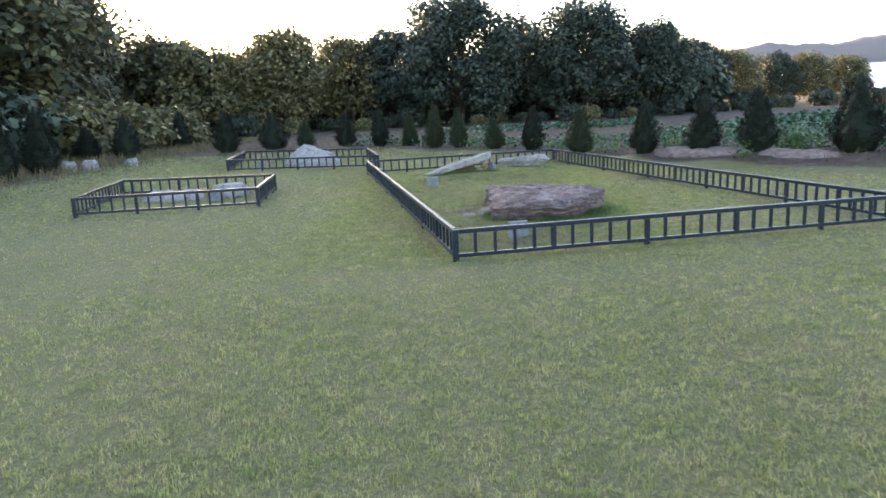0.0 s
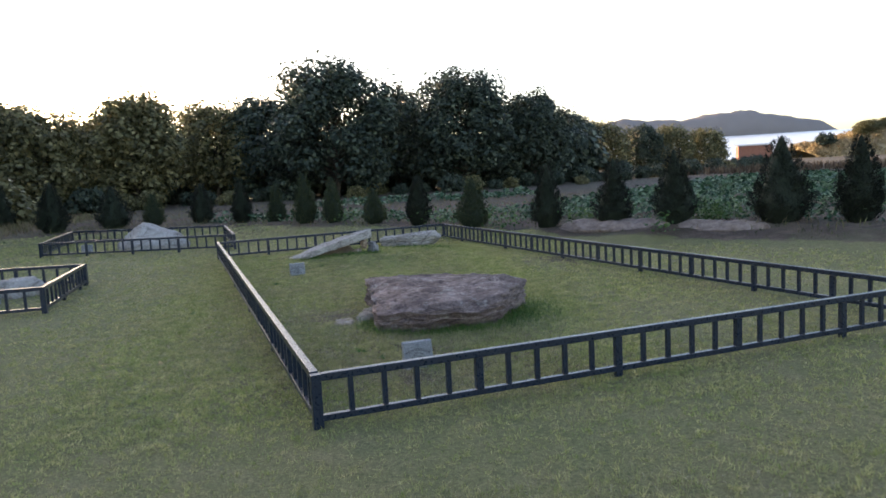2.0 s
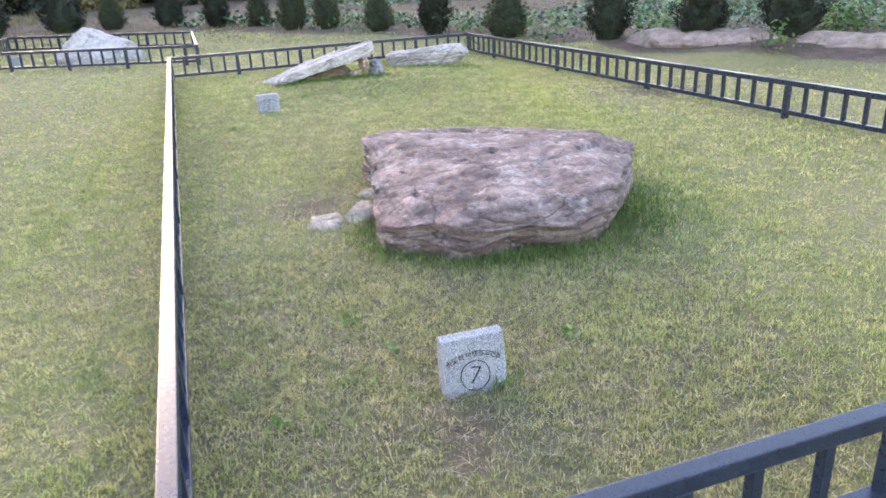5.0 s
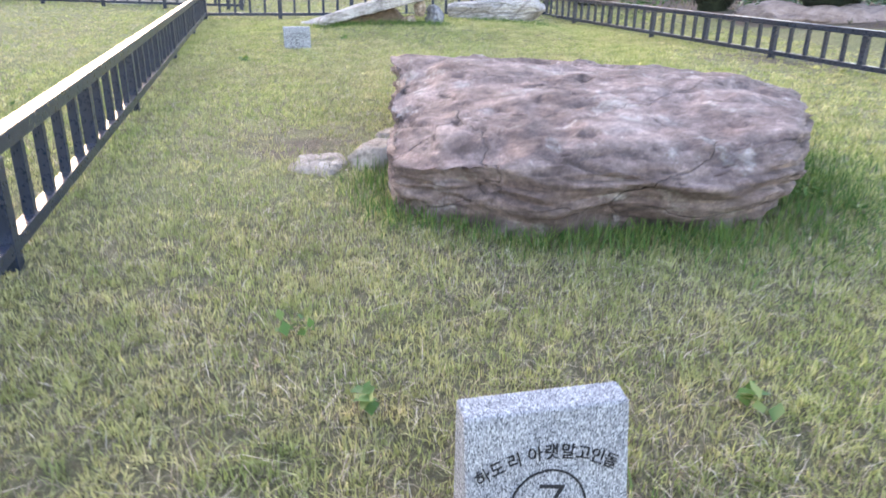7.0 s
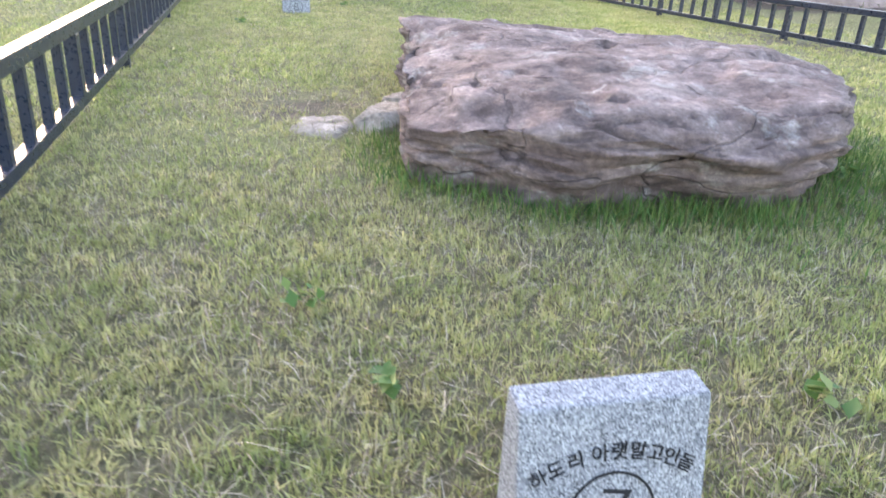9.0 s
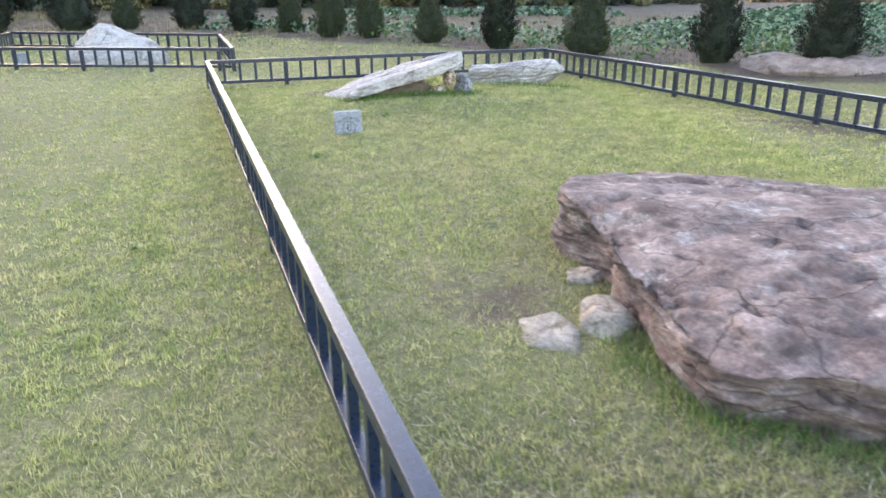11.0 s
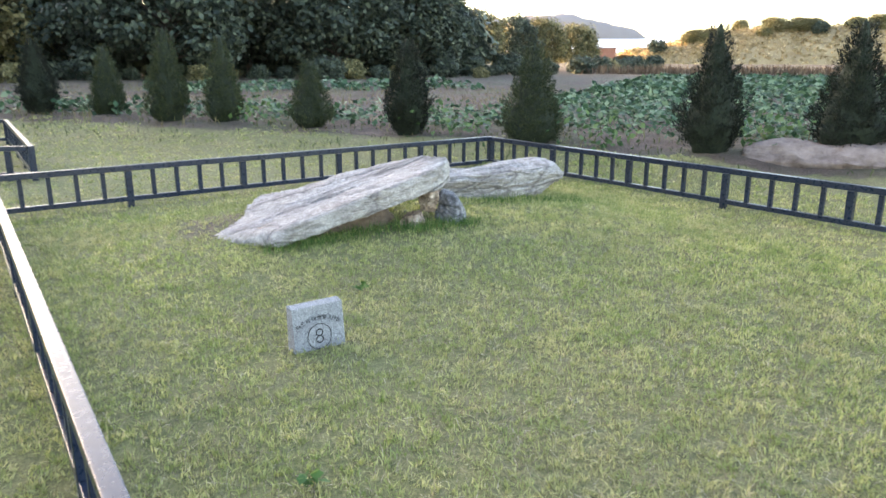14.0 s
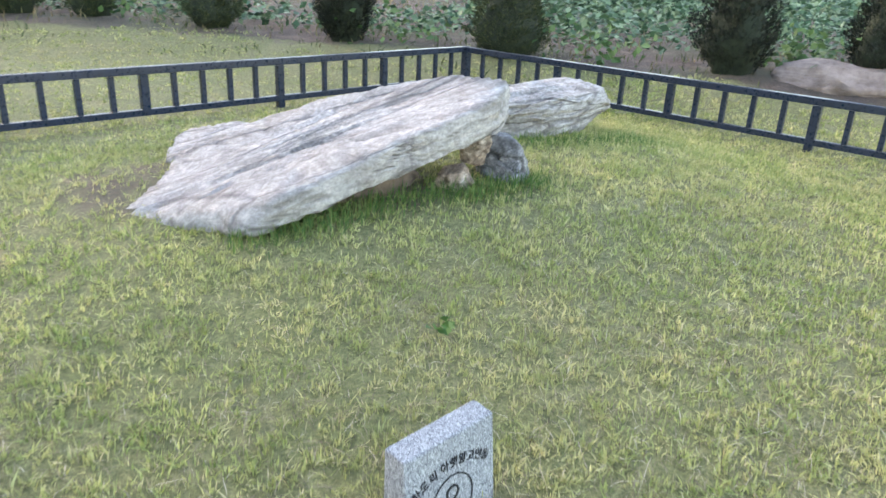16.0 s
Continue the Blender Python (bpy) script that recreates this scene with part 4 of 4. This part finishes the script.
def build_lawn():
    rng = np.random.default_rng(41)
    parts_x, parts_y, parts_d = [], [], []
    for x0, x1, y0, y1, most in ((-13, 10.5, 1.0, 29, 500), (-4, 5.5, 1.2, 20, 2000), (-2.6, 3.0, 1.3, 6.5, 3200), (-2.4, 3.4, 7, 18.6, 7200), (-0.8, 2.4, 7.8, 10.6, 15000)):
        n = int((x1 - x0) * (y1 - y0) * most / 6)
        x, y = rng.uniform(x0, x1, n), rng.uniform(y0, y1, n)
        d = strip_distance(x, y)
        edge = np.minimum(np.minimum(x - x0, x1 - x), np.minimum(y - y0, y1 - y))
        fade = smooth(0, 0.9 if most > 5000 else 1.8, edge)
        keep = (rng.uniform(0, 1, n) < fade) & (row_distance(x, y) < -0.3 - 1.5 * smooth(3.5, 5.5, x) + 0.4 * np.sin(2.1 * x + np.sin(5 * y)))
        parts_x.append(x[keep]), parts_y.append(y[keep]), parts_d.append(d[keep])
    x, y, d = np.concatenate(parts_x), np.concatenate(parts_y), np.concatenate(parts_d)
    under = (x > 0.6) & (x < 2.1) & (y > 10.15) & (y < 11.95) & (0.7 * x + y < 12.55)
    bare = np.zeros(len(x))
    for cx, cy, r in ((4.0, 14.6, 0.9), (0.1, 11.2, 0.5), (0.35, 16.6, 0.35), (-0.65, 17.2, 0.5), (0.75, 8.45, 0.25)):
        bare = np.maximum(bare, np.exp(-((x - cx) ** 2 + (y - cy) ** 2) / r ** 2))
    gaps = np.sin(33 * x + 5 * np.sin(17 * y)) * np.sin(29 * y + 4 * np.sin(21 * x + 2 * y))
    gaps = 0.4 + 0.6 * smooth(-0.45, 0.25, gaps + 0.35 * np.sin(9 * x + 3 * np.sin(7 * y)))
    keep = (rng.uniform(0, 1, len(x)) < np.where(d < 3, gaps, 1.0)) & ~under & (rng.uniform(0, 1, len(x)) > 0.88 * bare)
    x, y, d = x[keep], y[keep], d[keep]
    k = 6
    a = rng.uniform(0, 2 * np.pi, (len(x), k))
    far = 1 + 0.22 * d[:, None]
    r = np.abs(rng.normal(scale=0.011, size=(len(x), k))) * far
    bx, by = (x[:, None] + r * np.cos(a)).ravel(), (y[:, None] + r * np.sin(a)).ravel()
    size = np.repeat(rng.uniform(0.75, 1.3, len(x)), k)
    length = rng.uniform(0.014, 0.036, len(bx)) * size * np.repeat(1 + 0.03 * d, k) * np.where(by < 6.4, 1.35, 1.0)
    width = rng.uniform(0.0022, 0.0044, len(bx)) * np.repeat(far[:, 0], k) * np.where(by > 10.6, 1.35, 1.0)
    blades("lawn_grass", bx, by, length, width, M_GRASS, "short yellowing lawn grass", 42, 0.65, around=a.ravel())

    # thatch: dry straw lying flat between the blades
    sx, sy = [], []
    for x0, x1, y0, y1, n in ((-0.6, 2.3, 7.9, 10.4, 62000), (-1.6, 2.6, 9.6, 16.4, 75000), (-2.2, 2.6, 1.6, 6.6, 26000)):
        x, y = rng.uniform(x0, x1, n), rng.uniform(y0, y1, n)
        edge = smooth(0, 0.5, np.minimum(np.minimum(x - x0, x1 - x), np.minimum(y - y0, y1 - y)))
        clump = 0.5 + 0.5 * np.sin(4.1 * x + 2.2 * np.sin(3.3 * y)) * np.sin(3.7 * y + 1.4 * np.sin(2.9 * x))
        ok = (rng.uniform(0, 1, n) < edge * (0.35 + 0.65 * clump)) & ~((x > 0.65) & (x < 2.1) & (y > 10.2) & (y < 11.9))
        sx.append(x[ok]), sy.append(y[ok])
    sx, sy = np.concatenate(sx), np.concatenate(sy)
    n = len(sx)
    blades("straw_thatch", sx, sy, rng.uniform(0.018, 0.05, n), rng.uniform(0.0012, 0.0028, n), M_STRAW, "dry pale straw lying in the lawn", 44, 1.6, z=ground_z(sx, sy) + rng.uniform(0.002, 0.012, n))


build_lawn()
rng = np.random.default_rng(43)

# taller green grass round the feet of the stones
tx, ty = [], []
for (ax, ay), (bx, by), n in (((0.5, 10.22), (1.0, 9.92), 900), ((1.0, 9.92), (1.65, 9.93), 1100), ((1.65, 9.93), (2.05, 10.3), 1200), ((2.05, 10.3), (2.2, 10.9), 1400), ((0.45, 10.3), (0.5, 10.7), 250),
                              ((-0.45, 16.4), (0.45, 16.5), 900), ((0.45, 16.45), (1.0, 16.5), 700), ((1.3, 17.1), (2.3, 17.05), 500), ((0.86, 8.70), (0.97, 8.76), 60)):
    u = rng.uniform(0, 1, n)
    s = 0.28 if bx > 1.9 and by < 12 else 0.09
    if n < 200:
        s = 0.03
    tx.append(ax + (bx - ax) * u + rng.normal(scale=s * 0.7, size=n))
    ty.append(ay + (by - ay) * u + rng.normal(scale=s * 0.7, size=n))
tx, ty = np.concatenate(tx), np.concatenate(ty)
blades("tall_grass", tx, ty, rng.uniform(0.035, 0.095, len(tx)), np.full(len(tx), 0.0045), M_GREEN, "taller green grass at the feet of the stones", 55, 0.5)

# small broad weeds in the lawn
wx, wy = [], []
for cx, cy in ((0.35, 9.35), (0.9, 9.0), (0.52, 9.05), (1.25, 9.05), (2.05, 10.35), (2.1, 10.5), (2.12, 10.2), (-0.2, 16.55), (-0.35, 16.6), (-0.75, 13.9), (-0.1, 15.6), (1.5, 12.5), (-1.6, 12.0), (0.1, 8.6)):
    wx.append(rng.normal(cx, 0.022, 12)), wy.append(rng.normal(cy, 0.022, 12))
wx, wy = np.concatenate(wx), np.concatenate(wy)
scatter_leaves("lawn_weeds", np.stack((wx, wy, ground_z(wx, wy) + rng.uniform(0.02, 0.05, len(wx))), 1), rng.uniform(0.012, 0.026, len(wx)), M_GREEN, "small broad-leaved weeds in the lawn", "weeds", 0.5, seed=57)

# weeds and dry grass on the bank
dx, dy = field_points(60000, rng, lambda x, y, d: (d > -0.6) & (d < 16) & (x < 20) & ~in_crop(x, y, d))
blades("bank_weeds", dx, dy, rng.uniform(0.06, 0.28, len(dx)) * (0.4 + 0.6 * (np.sin(dx * 1.7) * np.sin(dy * 1.3) > 0)), np.full(len(dx), 0.02), M_DRY, "dry brown weeds on the soil bank", 58, 0.6)
dx, dy = rng.uniform(-24, -10, 16000), rng.uniform(12, 40, 16000)
ok = row_distance(dx, dy) > -0.7
blades("bank_weeds", dx[ok], dy[ok], rng.uniform(0.1, 0.4, ok.sum()), np.full(ok.sum(), 0.03), M_DRY, "dry brown weeds on the shaded bank", 59, 0.6)


# fresh green weeds between the conifers and along the foot of the bank
gx, gy = [], []
for cx, cy, r, n in ((7.75, 16.75, 0.22, 260), (8.05, 16.9, 0.2, 200), (5.6, 18.3, 0.2, 160), (6.5, 16.2, 0.12, 60), (4.1, 19.5, 0.25, 120), (2.9, 21.2, 0.3, 120), (0.7, 24.0, 0.3, 110)):
    gx.append(rng.normal(cx, r, n)), gy.append(rng.normal(cy, r, n))
gx, gy = np.concatenate(gx), np.concatenate(gy)
scatter_leaves("green_weeds", np.stack((gx, gy, ground_z(gx, gy) + 0.02 + rng.beta(1.2, 1.6, len(gx)) * 0.42), 1), rng.uniform(0.025, 0.06, len(gx)), M_WEED, "fresh green weeds standing between the conifers", "weeds", 0.7, seed=61)
fx, fy = field_points(190000, rng, lambda x, y, d: (d > -1.2) & (d < 3.2) & (x < 10) & (np.sin(2.3 * x + 1.7 * np.sin(3.1 * y)) * np.sin(2.7 * y + 0.8 * x) > -0.1))
blades("low_weeds", fx, fy, rng.uniform(0.03, 0.13, len(fx)), np.full(len(fx), 0.016), M_CREEP, "low green weeds creeping over the soil", 62, 0.7)


# ---- distance ----
def ridge(name, x0, x1, y, depth, heights, material, label, kind, bow=0.0):
    n, rows = 60, 6
    v, f = [], []
    for i in range(n + 1):
        u = i / n
        h = float(np.interp(u, np.linspace(0, 1, len(heights)), heights))
        for j in range(rows + 1):
            w = j / rows
            hh = h * math.sin(math.pi * w) ** 0.8 * (1 + 0.014 * math.sin(47 * u + 3 * j) + 0.012 * math.sin(113 * u))
            v.append((x0 + (x1 - x0) * u, y + bow * u + depth * (w - 0.5), hh - 1))
    for i in range(n):
        for j in range(rows):
            a = i * (rows + 1) + j
            f.append((a, a + rows + 1, a + rows + 2, a + 1))
    return tagged(new(name, mesh_from(name, v, f, material, True)), label, "hill", kind=kind)


BANK = (3.6, 9.4, 10.2, 11, 11.6, 12.2, 12.6, 13)
ridge("far_hill", 294, 590, 903, 60, (46, 50, 56, 52, 50, 55.5, 56, 46.5, 39.5, 12), M_HILL, "hazy blue-grey hill on the horizon", "structure", -155)
DRY_BANK = plain_material("sunlit_dry_grass", (0.28, 0.21, 0.12), (0.46, 0.36, 0.21), 0.3, 0.9, 0.8)
ridge("sunlit_bank", 119, 270, 177, 26, BANK, DRY_BANK, "dry golden grass bank catching low sun", "structure", -111)


def on_bank(u, w):
    """A place on the bank: u along it, w across it."""
    return 119 + 151 * u, 177 - 111 * u + 26 * (w - 0.5), np.interp(u, np.linspace(0, 1, 8), BANK) * np.sin(np.pi * w) ** 0.8 - 1


for k in range(16):
    x, y, z = on_bank((k + 0.5) / 16 + rs.uniform(-0.015, 0.015), rs.uniform(0.25, 0.55))
    ob = stand(SHRUB_O if k % 3 else SHRUB, x, y, rs.uniform(0.9, 1.7), rs.uniform(0, 360))
    ob.location.z = z - 0.3
for k in range(20):
    x, y, z = on_bank(0.085 + 0.034 * k + rs.uniform(-0.008, 0.008), rs.uniform(0.45, 0.6))
    ob = stand(OLIVE_2 if k % 4 else OLIVE_1, x, y, rs.uniform(0.55, 0.95), 31 * x, rs.uniform(0.9, 1.5))
    ob.location.z = z - 1.2

rb = np.random.default_rng(77)
u, w = rb.uniform(0, 1, 16000) ** 1.3, rb.beta(1.4, 2.0, 16000)
bx, by, bz = on_bank(u, w)
clump = 0.5 + 0.5 * np.sin(bx * 0.5 + 2 * np.sin(by * 0.35)) * np.sin(by * 0.55 + bx * 0.2)
scatter_leaves("bank_scrub", np.stack((bx, by, bz + rb.uniform(0, 1.3, len(u)) * clump), 1), rb.uniform(0.2, 0.55, len(u)), M_SCRUB, "golden dry scrub on the sunlit bank", "scrub", 0.9, seed=78)
u = rb.uniform(0, 1, 9000)
rx, ry = 30 + 52 * u + rb.normal(scale=0.8, size=9000), 57.5 - 38 * u + rb.normal(scale=0.8, size=9000)
blades("reeds", rx, ry, rb.uniform(0.3, 0.85, 9000), np.full(9000, 0.09), M_REED, "brown reeds along the field edge", 79, 0.3)

tagged(new("water", mesh_from("water", ((120, 320, -0.6), (420, 230, -0.6), (720, 620, 25), (150, 960, 25)), [(0, 1, 2, 3)], M_WATER)), "sea beneath the far hill, coloured white with reflected sky", "water", kind="structure")

shed = thing("small_shed", pose(85.5, 140, 0, 0, 0, -25), "small red-brown clad shed beyond the trees", "shed")
part("wall", to_mesh("wall", box_bm(6.4, 5.0, 3.5, 0.02, 1), M_SHED), shed, pose(0, 0, 1.75))
part("roof", to_mesh("roof", box_bm(6.8, 5.4, 0.16, 0.02, 1), M_SHED_ROOF), shed, pose(0, 0, 3.72, 3))
